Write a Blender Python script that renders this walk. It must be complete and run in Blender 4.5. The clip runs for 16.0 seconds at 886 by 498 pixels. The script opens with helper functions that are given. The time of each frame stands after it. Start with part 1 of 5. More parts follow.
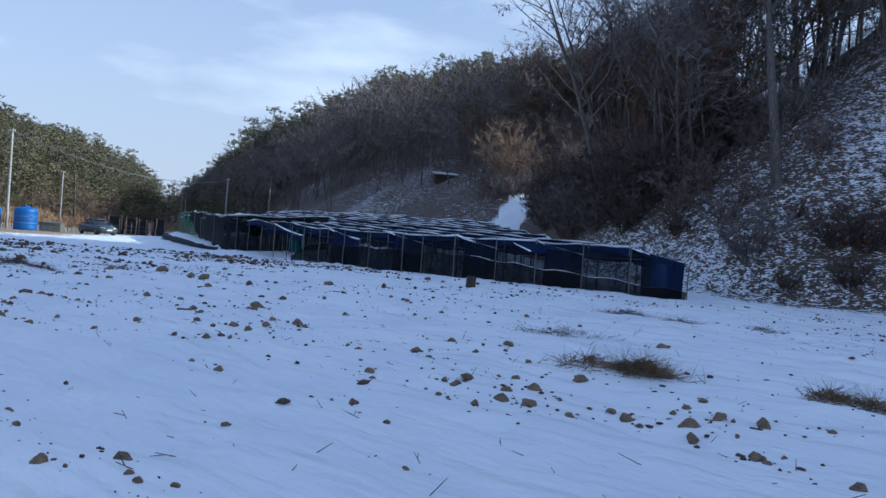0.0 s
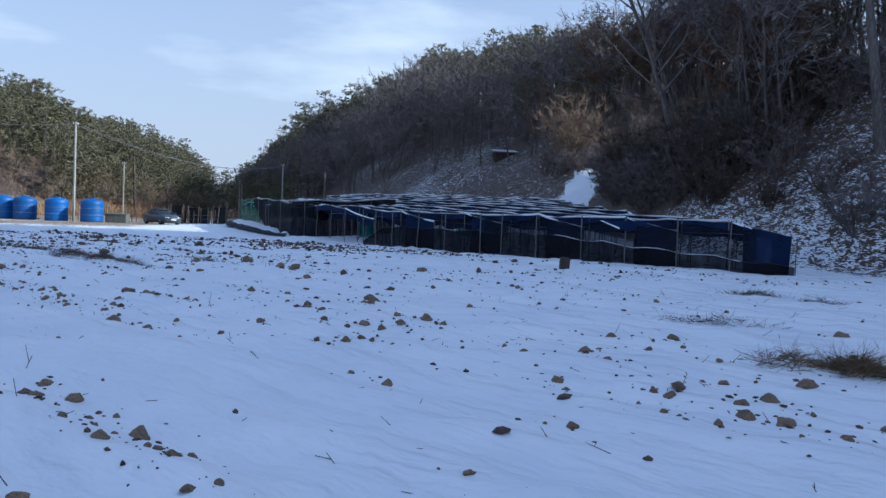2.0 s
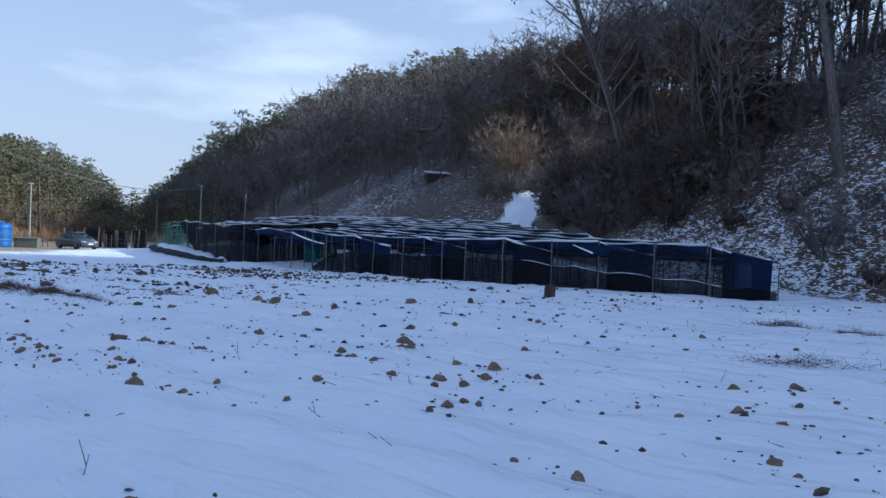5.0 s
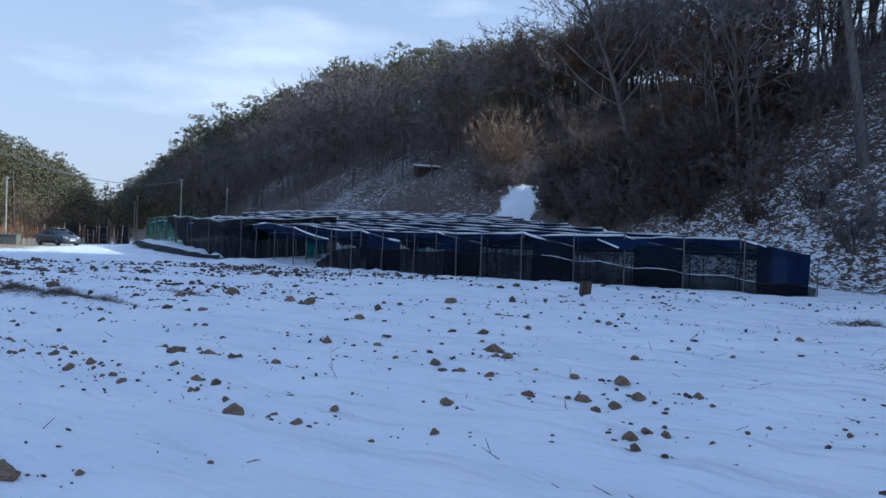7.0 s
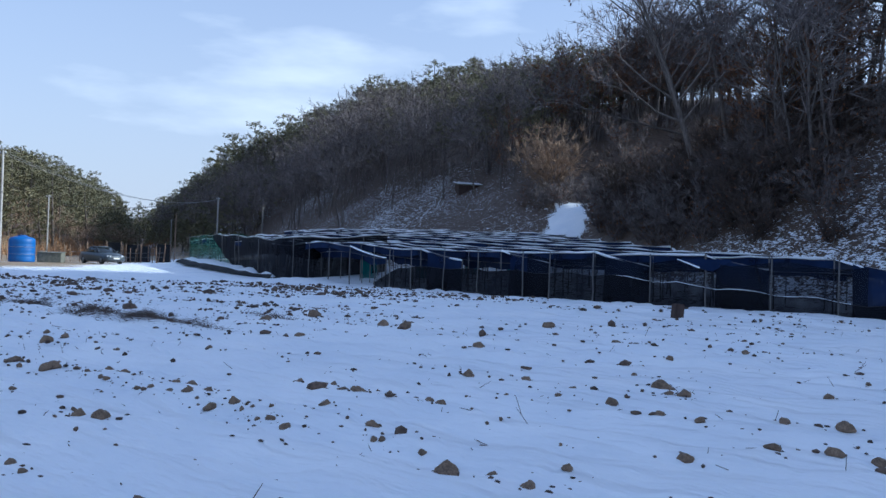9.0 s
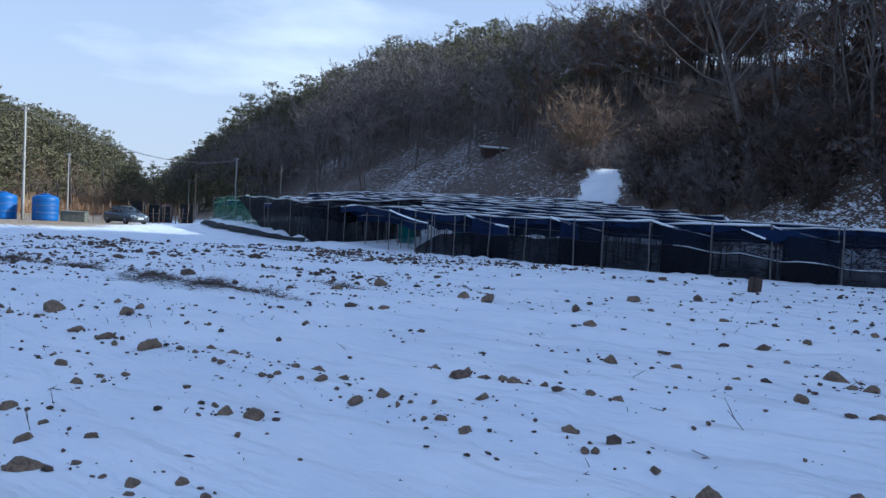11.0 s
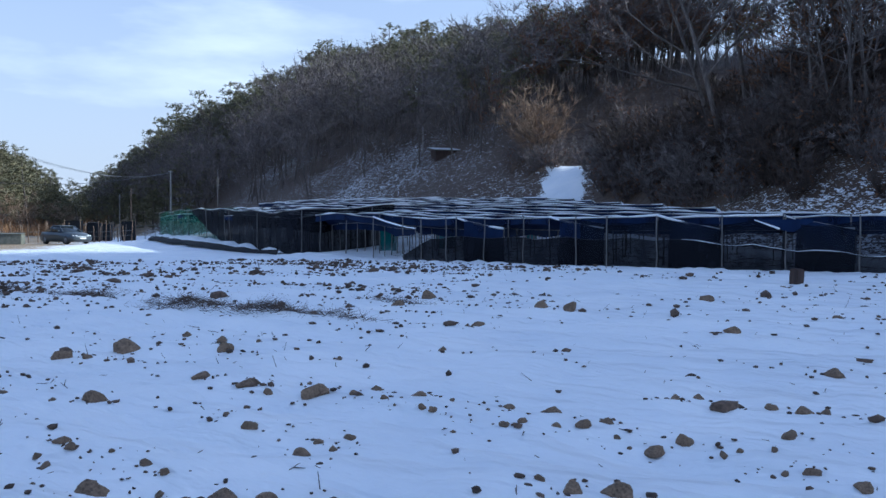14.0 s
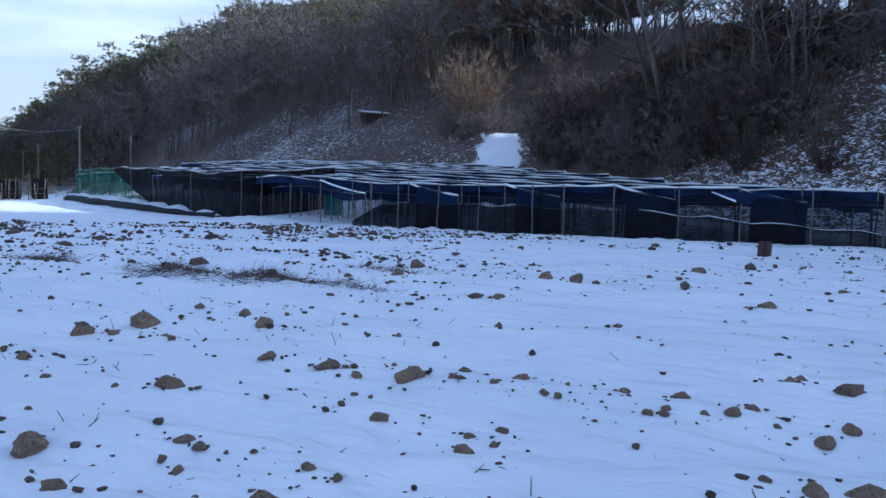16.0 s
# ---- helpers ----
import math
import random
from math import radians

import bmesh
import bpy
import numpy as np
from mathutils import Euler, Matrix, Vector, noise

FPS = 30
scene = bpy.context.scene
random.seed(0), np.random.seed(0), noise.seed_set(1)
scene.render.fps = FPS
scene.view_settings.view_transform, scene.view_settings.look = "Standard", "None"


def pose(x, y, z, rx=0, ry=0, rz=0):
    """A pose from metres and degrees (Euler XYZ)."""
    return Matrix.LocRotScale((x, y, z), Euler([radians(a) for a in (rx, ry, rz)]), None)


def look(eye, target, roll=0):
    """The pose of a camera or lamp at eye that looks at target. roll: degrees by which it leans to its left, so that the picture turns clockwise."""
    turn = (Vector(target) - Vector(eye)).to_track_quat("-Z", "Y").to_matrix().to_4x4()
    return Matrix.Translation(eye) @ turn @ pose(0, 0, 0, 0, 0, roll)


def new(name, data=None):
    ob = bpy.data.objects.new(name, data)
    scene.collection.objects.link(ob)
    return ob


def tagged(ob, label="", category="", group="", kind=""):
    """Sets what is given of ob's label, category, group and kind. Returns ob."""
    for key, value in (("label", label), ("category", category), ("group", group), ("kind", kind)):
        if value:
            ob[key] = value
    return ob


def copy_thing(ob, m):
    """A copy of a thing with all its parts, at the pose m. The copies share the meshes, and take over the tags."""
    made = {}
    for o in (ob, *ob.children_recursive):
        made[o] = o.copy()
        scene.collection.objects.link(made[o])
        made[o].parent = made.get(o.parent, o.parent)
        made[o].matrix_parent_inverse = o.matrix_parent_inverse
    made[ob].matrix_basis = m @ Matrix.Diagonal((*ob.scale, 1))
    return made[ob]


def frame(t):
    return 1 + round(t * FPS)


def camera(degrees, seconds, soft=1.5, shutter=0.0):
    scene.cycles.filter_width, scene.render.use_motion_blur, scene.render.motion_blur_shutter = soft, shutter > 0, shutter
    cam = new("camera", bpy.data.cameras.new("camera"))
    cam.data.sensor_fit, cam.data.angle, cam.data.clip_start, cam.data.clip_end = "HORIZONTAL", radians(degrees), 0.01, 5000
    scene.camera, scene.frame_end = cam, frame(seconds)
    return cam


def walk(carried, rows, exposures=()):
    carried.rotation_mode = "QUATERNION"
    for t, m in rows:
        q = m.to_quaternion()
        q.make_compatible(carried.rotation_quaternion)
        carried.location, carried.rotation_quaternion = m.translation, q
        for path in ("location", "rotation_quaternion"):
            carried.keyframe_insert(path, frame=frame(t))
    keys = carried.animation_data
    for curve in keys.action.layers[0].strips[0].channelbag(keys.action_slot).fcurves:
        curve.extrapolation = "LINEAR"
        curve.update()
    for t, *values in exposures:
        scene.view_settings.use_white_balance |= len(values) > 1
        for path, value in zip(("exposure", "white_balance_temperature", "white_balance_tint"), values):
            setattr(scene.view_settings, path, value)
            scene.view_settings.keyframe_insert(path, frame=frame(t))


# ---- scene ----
cam = camera(57.2, 16.0)
PATH = [
    (0, (0.044, 0.032, 1.49), (0.02, 2.032, 1.476), 4.1),
    (0.5, (-0.315, 0.463, 1.486), (-0.315, 2.463, 1.488), 2.9),
    (1, (-0.69, 0.717, 1.493), (-0.742, 2.716, 1.463), 2.9),
    (1.5, (-1.04, 0.971, 1.531), (-1.156, 2.967, 1.477), 2.9),
    (2, (-1.389, 1.349, 1.492), (-1.53, 3.342, 1.42), 2.3),
    (2.5, (-1.76, 1.708, 1.521), (-1.905, 3.702, 1.475), 2.7),
    (3, (-2.171, 1.974, 1.567), (-2.287, 3.97, 1.519), 2.7),
    (3.5, (-2.521, 2.27, 1.529), (-2.657, 4.265, 1.498), 2.0),
    (4, (-2.853, 2.607, 1.573), (-3.006, 4.601, 1.559), 2.0),
    (4.5, (-3.229, 2.837, 1.586), (-3.297, 4.836, 1.59), 1.7),
    (4.7, (-3.365, 2.924, 1.577), (-3.326, 4.924, 1.575), 2.1),
    (6.8, (-4.968, 4.523, 1.528), (-4.841, 6.519, 1.5), 1.9),
    (7, (-5.156, 4.619, 1.534), (-5.024, 6.614, 1.51), 1.8),
    (7.5, (-5.644, 4.8, 1.569), (-5.556, 6.798, 1.563), 1.8),
    (8, (-5.952, 5.155, 1.53), (-5.918, 7.154, 1.511), 1.8),
    (8.2, (-6.09, 5.304, 1.548), (-6.074, 7.303, 1.576), 1.7),
    (10.3, (-7.783, 6.57, 1.482), (-7.607, 8.562, 1.482), 2.2),
    (10.5, (-7.917, 6.661, 1.5), (-7.813, 8.659, 1.504), 2.0),
    (11, (-8.186, 7.054, 1.546), (-8.139, 9.052, 1.475), 2.7),
    (11.5, (-8.554, 7.296, 1.586), (-8.498, 9.294, 1.529), 2.6),
    (12, (-8.963, 7.53, 1.587), (-8.853, 9.526, 1.505), 2.7),
    (12.5, (-9.345, 7.963, 1.557), (-9.259, 9.959, 1.473), 1.4),
    (13, (-9.781, 8.202, 1.496), (-9.61, 10.192, 1.397), 1.4),
    (13.5, (-10.262, 8.391, 1.522), (-10.025, 10.375, 1.433), 0.3),
    (14, (-10.773, 8.659, 1.515), (-10.551, 10.646, 1.457), 0.1),
    (14.5, (-11.228, 8.813, 1.497), (-11.058, 10.805, 1.44), -0.0),
    (15, (-11.637, 8.908, 1.585), (-11.484, 10.9, 1.477), 0.1),
    (15.5, (-11.914, 9.261, 1.577), (-11.654, 11.237, 1.408), 0.9),
    (16, (-12.27, 9.512, 1.525), (-11.836, 11.46, 1.384), 1.3),
]
walk(cam, [(t, look(eye, target, roll)) for t, eye, target, roll in PATH], exposures=[(0, 0.13, 4850, 4), (12.5, 0.25, 4850, 4), (14.5, 0.32, 4800, 4), (16, 0.43, 4800, 5)])

# ---- world, sun, exposure ----
SUN_AZ, SUN_EL = radians(0), radians(27.2)   # from +x towards +y, above the horizon
world = bpy.data.worlds.new("winter_sky")
scene.world = world
world.use_nodes = True
wn, wl = world.node_tree.nodes, world.node_tree.links
wn.clear()
sky = wn.new("ShaderNodeTexSky")
sky.sky_type = "NISHITA"
sky.sun_disc = False
sky.sun_elevation = SUN_EL
sky.sun_rotation = math.pi / 2 - SUN_AZ
sky.air_density, sky.dust_density, sky.ozone_density = 1.0, 2.0, 2.0
wtc = wn.new("ShaderNodeTexCoord")
wmap = wn.new("ShaderNodeMapping")
wmap.inputs["Scale"].default_value = (1.6, 1.6, 6.0)
wnoise = wn.new("ShaderNodeTexNoise")
wnoise.inputs["Scale"].default_value = 2.1
wnoise.inputs["Detail"].default_value = 6
wramp = wn.new("ShaderNodeValToRGB")
wramp.color_ramp.elements[0].position, wramp.color_ramp.elements[1].position = 0.54, 0.74
wmix = wn.new("ShaderNodeMixRGB")
wmix.inputs[2].default_value = (9.4, 8.9, 8.3, 1)
wmul = wn.new("ShaderNodeMath")
wmul.operation = "MULTIPLY"
wmul.inputs[1].default_value = 0.7
# a pale winter haze, thickest towards the horizon all round
wsep = wn.new("ShaderNodeSeparateXYZ")
whz = wn.new("ShaderNodeMapRange")
whz.inputs["From Min"].default_value, whz.inputs["From Max"].default_value = 0.0, 0.55
whz.inputs["To Min"].default_value, whz.inputs["To Max"].default_value = 0.95, 0.22
whaze = wn.new("ShaderNodeMixRGB")
whaze.inputs[2].default_value = (6.4, 6.0, 5.8, 1)
wl.new(wtc.outputs["Generated"], wsep.inputs[0])
wl.new(wsep.outputs["Z"], whz.inputs["Value"])
wl.new(whz.outputs[0], whaze.inputs[0])
wbg = wn.new("ShaderNodeBackground")
wbg.inputs["Strength"].default_value = 0.10
wout = wn.new("ShaderNodeOutputWorld")
wl.new(wtc.outputs["Generated"], wmap.inputs["Vector"])
wl.new(wmap.outputs[0], wnoise.inputs["Vector"])
wl.new(wnoise.outputs["Fac"], wramp.inputs["Fac"])
wl.new(wramp.outputs["Color"], wmul.inputs[0])
wl.new(wmul.outputs[0], wmix.inputs[0])
wgain = wn.new("ShaderNodeMixRGB")
wgain.blend_type = "MULTIPLY"
wgain.inputs[0].default_value = 1.0
wgain.inputs[2].default_value = (1.35, 1.42, 1.58, 1)
wl.new(sky.outputs[0], wgain.inputs[1])
wl.new(wgain.outputs[0], whaze.inputs[1])
wl.new(whaze.outputs[0], wmix.inputs[1])
wl.new(wmix.outputs[0], wbg.inputs["Color"])
wl.new(wbg.outputs[0], wout.inputs["Surface"])

sun = new("sun", bpy.data.lights.new("sun", "SUN"))
sun.data.energy, sun.data.angle, sun.data.color = 5.0, radians(0.5), (1.0, 0.88, 0.70)
sun.matrix_world = look((60, 0, 80), (60 - math.cos(SUN_AZ) * math.cos(SUN_EL), -math.sin(SUN_AZ) * math.cos(SUN_EL), 80 - math.sin(SUN_EL)))

# ---- materials ----
def material(name, base, rough=0.8, metal=0.0):
    m = bpy.data.materials.new(name)
    m.use_nodes = True
    b = m.node_tree.nodes["Principled BSDF"]
    b.inputs["Base Color"].default_value = (*base, 1)
    b.inputs["Roughness"].default_value = rough
    b.inputs["Metallic"].default_value = metal
    return m, m.node_tree.nodes, m.node_tree.links, b


def noise_node(n, l, scale, detail=4, stretch=(1, 1, 1), coord="Object"):
    tc = n.new("ShaderNodeTexCoord")
    mp = n.new("ShaderNodeMapping")
    mp.inputs["Scale"].default_value = stretch
    t = n.new("ShaderNodeTexNoise")
    t.inputs["Scale"].default_value, t.inputs["Detail"].default_value = scale, detail
    l.new(tc.outputs[coord], mp.inputs["Vector"])
    l.new(mp.outputs[0], t.inputs["Vector"])
    return t.outputs["Fac"]


def ramp(n, l, fac, lo, hi, c0=(0, 0, 0), c1=(1, 1, 1)):
    r = n.new("ShaderNodeValToRGB")
    r.color_ramp.elements[0].position, r.color_ramp.elements[1].position = lo, hi
    r.color_ramp.elements[0].color, r.color_ramp.elements[1].color = (*c0, 1), (*c1, 1)
    l.new(fac, r.inputs["Fac"])
    return r.outputs["Color"]


def mix(n, l, fac, a, b, kind="MIX"):
    m = n.new("ShaderNodeMixRGB")
    m.blend_type = kind
    for i, v in enumerate((fac, a, b)):
        if isinstance(v, (int, float)):
            m.inputs[i].default_value = v if i == 0 else (v, v, v, 1)
        elif isinstance(v, tuple):
            m.inputs[i].default_value = (*v, 1)
        else:
            l.new(v, m.inputs[i])
    return m.outputs[0]


def calc(n, l, op, a, b):
    m = n.new("ShaderNodeMath")
    m.operation = op
    for i, v in enumerate((a, b)):
        if isinstance(v, (int, float)):
            m.inputs[i].default_value = v
        else:
            l.new(v, m.inputs[i])
    return m.outputs[0]


def bump(n, l, b, height, strength, distance):
    k = n.new("ShaderNodeBump")
    k.inputs["Strength"].default_value, k.inputs["Distance"].default_value = strength, distance
    l.new(height, k.inputs["Height"])
    l.new(k.outputs[0], b.inputs["Normal"])


def speckled(name, c0, c1, scale, rough=0.85, stretch=(1, 1, 1), strength=0.5, distance=0.01, island=False, metal=0.0):
    """Two colours mixed by noise at two scales, with relief; island: each loose piece a shade of its own."""
    m, n, l, b = material(name, c0, rough, metal)
    fine = noise_node(n, l, scale, 6, stretch)
    coarse = noise_node(n, l, scale * 0.13, 3, stretch)
    fac = calc(n, l, "ADD", calc(n, l, "MULTIPLY", fine, 0.65), calc(n, l, "MULTIPLY", coarse, 0.35))
    colour = ramp(n, l, fac, 0.34, 0.66, c0, c1)
    if island:
        g = n.new("ShaderNodeNewGeometry")
        shade = ramp(n, l, g.outputs["Random Per Island"], 0.0, 1.0, (0.55, 0.55, 0.55), (1.35, 1.3, 1.25))
        colour = mix(n, l, 1.0, colour, shade, "MULTIPLY")
    else:
        o = n.new("ShaderNodeObjectInfo")
        shade = ramp(n, l, o.outputs["Random"], 0.0, 1.0, (0.85, 0.85, 0.85), (1.15, 1.15, 1.15))
        colour = mix(n, l, 1.0, colour, shade, "MULTIPLY")
    l.new(colour, b.inputs["Base Color"])
    bump(n, l, b, fine, strength, distance)
    return m


def ground_material():
    m, n, l, b = material("snow_and_soil", (0.8, 0.82, 0.85), 0.65)
    slope = n.new("ShaderNodeAttribute")
    slope.attribute_name = "slope"
    soil = n.new("ShaderNodeAttribute")
    soil.attribute_name = "soil"
    grass = n.new("ShaderNodeAttribute")
    grass.attribute_name = "grass"
    big = noise_node(n, l, 0.55, 4)
    mid = noise_node(n, l, 3.2, 6)
    fine = noise_node(n, l, 16.0, 5)
    grain = noise_node(n, l, 240.0, 3)
    snow = ramp(n, l, big, 0.3, 0.7, (0.76, 0.79, 0.84), (0.87, 0.88, 0.90))
    earth = ramp(n, l, fine, 0.3, 0.7, (0.045, 0.035, 0.028), (0.15, 0.115, 0.085))
    litter_shade = ramp(n, l, fine, 0.3, 0.7, (0.03, 0.022, 0.017), (0.13, 0.085, 0.055))
    straw = ramp(n, l, fine, 0.3, 0.7, (0.16, 0.11, 0.06), (0.42, 0.31, 0.18))
    # soil that pokes through the snow on the field
    s = calc(n, l, "ADD", calc(n, l, "MULTIPLY", mid, 0.6), calc(n, l, "MULTIPLY", fine, 0.4))
    s = calc(n, l, "ADD", s, calc(n, l, "SUBTRACT", soil.outputs["Fac"], 0.5))
    bare = ramp(n, l, s, 0.60, 0.66)
    colour = mix(n, l, bare, snow, earth)
    # leaf litter through thin snow on the wooded slope, thickened for tree shade
    lm = noise_node(n, l, 2.3, 9, (1.0, 1.0, 2.0))
    lf = noise_node(n, l, 8.0, 8, (0.8, 0.8, 2.8))
    t = calc(n, l, "ADD", calc(n, l, "MULTIPLY", lm, 0.40), calc(n, l, "MULTIPLY", lf, 0.60))
    t = calc(n, l, "ADD", t, calc(n, l, "MULTIPLY", calc(n, l, "SUBTRACT", slope.outputs["Fac"], 0.5), 0.5))
    cover = calc(n, l, "MULTIPLY", ramp(n, l, t, 0.505, 0.535), ramp(n, l, slope.outputs["Fac"], 0.02, 0.2))
    colour = mix(n, l, cover, colour, litter_shade)
    # dry grass round the yard
    gm = calc(n, l, "ADD", calc(n, l, "MULTIPLY", mid, 0.5), calc(n, l, "MULTIPLY", fine, 0.5))
    gm = calc(n, l, "ADD", gm, calc(n, l, "SUBTRACT", grass.outputs["Fac"], 0.5))
    colour = mix(n, l, ramp(n, l, gm, 0.52, 0.62), colour, straw)
    l.new(colour, b.inputs["Base Color"])
    # soft wind-drawn mounds along the furrows, and a faint grain
    tc = n.new("ShaderNodeTexCoord")
    mp = n.new("ShaderNodeMapping")
    mp.vector_type = "TEXTURE"
    mp.inputs["Rotation"].default_value = (0, 0, math.atan2(-0.61, 0.79))
    mp.inputs["Scale"].default_value = (1.5, 0.5, 1.0)
    drift = n.new("ShaderNodeTexNoise")
    drift.inputs["Scale"].default_value, drift.inputs["Detail"].default_value, drift.inputs["Roughness"].default_value = 1.25, 4, 0.45
    l.new(tc.outputs["Object"], mp.inputs["Vector"])
    l.new(mp.outputs[0], drift.inputs["Vector"])
    h = calc(n, l, "ADD", calc(n, l, "MULTIPLY", drift.outputs["Fac"], 1.3), calc(n, l, "MULTIPLY", grain, 0.006))
    h = calc(n, l, "ADD", h, calc(n, l, "MULTIPLY", fine, 0.05))
    h = calc(n, l, "ADD", h, calc(n, l, "MULTIPLY", cover, 0.12))
    bump(n, l, b, h, 0.95, 0.22)
    return m


def net_material(name, c0, c1, alpha, weave=60):
    """Woven shade netting: dark threads with gaps that let some light through."""
    m, n, l, b = material(name, c0, 0.85)
    b.inputs["Specular IOR Level"].default_value = 0.12
    fac = noise_node(n, l, 1.4, 5, (1, 1, 0.5))
    folds = noise_node(n, l, 7.0, 3, (1, 1, 0.15))
    l.new(ramp(n, l, fac, 0.3, 0.7, c0, c1), b.inputs["Base Color"])
    bump(n, l, b, folds, 0.5, 0.05)
    tr = n.new("ShaderNodeBsdfTransparent")
    sh = n.new("ShaderNodeMixShader")
    holes = ramp(n, l, fac, 0.25, 0.75, (alpha - 0.06,) * 3, (min(1.0, alpha + 0.05),) * 3)
    l.new(holes, sh.inputs[0])
    l.new(tr.outputs[0], sh.inputs[1])
    l.new(b.outputs[0], sh.inputs[2])
    l.new(sh.outputs[0], n["Material Output"].inputs["Surface"])
    return m


M_GROUND = ground_material()
M_SNOW = speckled("settled_snow", (0.76, 0.79, 0.83), (0.88, 0.89, 0.90), 9.0, 0.6, strength=0.4, distance=0.03)
M_CLOD = speckled("clay_clod", (0.095, 0.068, 0.046), (0.29, 0.205, 0.135), 6.0, 0.95, strength=0.8, distance=0.02)
M_CLODS = speckled("small_clods", (0.045, 0.034, 0.028), (0.15, 0.108, 0.08), 22.0, 0.95, strength=0.9, distance=0.02, island=True)
M_STRAW = speckled("dry_stalks", (0.09, 0.06, 0.035), (0.28, 0.20, 0.11), 30.0, 0.9, island=True)
M_STALK = speckled("dark_stalks", (0.05, 0.04, 0.035), (0.14, 0.10, 0.075), 30.0, 0.9, island=True)
M_REED = speckled("rust_brown_reeds", (0.17, 0.085, 0.04), (0.42, 0.25, 0.12), 10.0, 0.9, island=True)
M_BARK = speckled("grey_brown_bark", (0.05, 0.043, 0.039), (0.175, 0.148, 0.13), 14.0, 0.95, (1, 1, 0.25), 0.9, 0.03)
# twig grey, paler and more neutral to include the haze over the ridge
M_TWIG = speckled("bare_twigs", (0.095, 0.083, 0.082), (0.23, 0.20, 0.195), 3.0, 0.9, island=True)
M_BRUSH = speckled("dark_brush_stems", (0.035, 0.027, 0.024), (0.115, 0.088, 0.075), 3.0, 0.9, island=True)
# tan lightened for the sunlight that the large shrub catches
M_TWIG_TAN = speckled("tan_twigs", (0.19, 0.13, 0.09), (0.38, 0.28, 0.19), 3.0, 0.9, island=True)
M_LEAF = speckled("withered_leaves", (0.09, 0.045, 0.025), (0.24, 0.12, 0.06), 4.0, 0.85, island=True)
M_NEEDLE = speckled("pine_needles", (0.075, 0.080, 0.042), (0.21, 0.19, 0.10), 1.2, 0.7, island=True)
M_NET = net_material("black_blue_shade_net", (0.003, 0.0035, 0.006), (0.008, 0.009, 0.014), 0.93)
M_CLOTH = net_material("dark_blue_shade_cloth", (0.005, 0.010, 0.034), (0.012, 0.024, 0.072), 0.95)
M_VEIL = net_material("thin_dark_veil_net", (0.004, 0.006, 0.012), (0.010, 0.014, 0.028), 0.78)
M_TEAL = net_material("teal_green_net", (0.008, 0.085, 0.09), (0.022, 0.15, 0.15), 0.80)
M_GREEN = net_material("faded_green_net", (0.02, 0.10, 0.06), (0.06, 0.20, 0.12), 0.6)
M_POLE = speckled("weathered_grey_timber", (0.16, 0.15, 0.14), (0.36, 0.34, 0.31), 18.0, 0.85, (1, 1, 0.12), 0.6, 0.01)
M_POST = speckled("dark_weathered_posts", (0.07, 0.065, 0.062), (0.19, 0.18, 0.17), 18.0, 0.85, (1, 1, 0.12), 0.6, 0.01)
M_WOOD = speckled("brown_weathered_wood", (0.10, 0.065, 0.042), (0.26, 0.18, 0.12), 18.0, 0.9, (1, 1, 0.12), 0.7, 0.01)
M_LOG = speckled("dark_red_brown_log", (0.03, 0.02, 0.017), (0.075, 0.048, 0.038), 18.0, 0.9, (1, 1, 0.12), 0.7, 0.01)
M_CONCRETE = speckled("pale_concrete", (0.26, 0.245, 0.22), (0.42, 0.40, 0.37), 12.0, 0.9, strength=0.4)
M_TANK = speckled("blue_polyethylene", (0.010, 0.085, 0.30), (0.015, 0.115, 0.38), 2.0, 0.5, strength=0.1)
M_DARK = speckled("black_rubber", (0.012, 0.012, 0.013), (0.035, 0.035, 0.036), 20.0, 0.7)
M_CABLE = speckled("dull_cable", (0.10, 0.10, 0.10), (0.2, 0.2, 0.2), 5.0, 0.6)
M_CAR = speckled("grey_car_paint", (0.055, 0.068, 0.08), (0.075, 0.09, 0.105), 1.0, 0.28, strength=0.02, metal=0.4)
M_GLASS, gn, gl, gb = material("dark_car_glass", (0.02, 0.025, 0.03), 0.06)
M_LAMP, gn, gl, gb = material("clear_lamp_lens", (0.75, 0.77, 0.8), 0.12)
M_PLATE = speckled("white_plate", (0.75, 0.75, 0.74), (0.82, 0.82, 0.80), 5.0, 0.4)
M_BOX = speckled("grey_green_panel", (0.10, 0.105, 0.085), (0.19, 0.19, 0.155), 6.0, 0.8)
M_TARP = speckled("dark_tarpaulin", (0.006, 0.007, 0.009), (0.02, 0.021, 0.025), 6.0, 0.95, strength=0.8, distance=0.05)

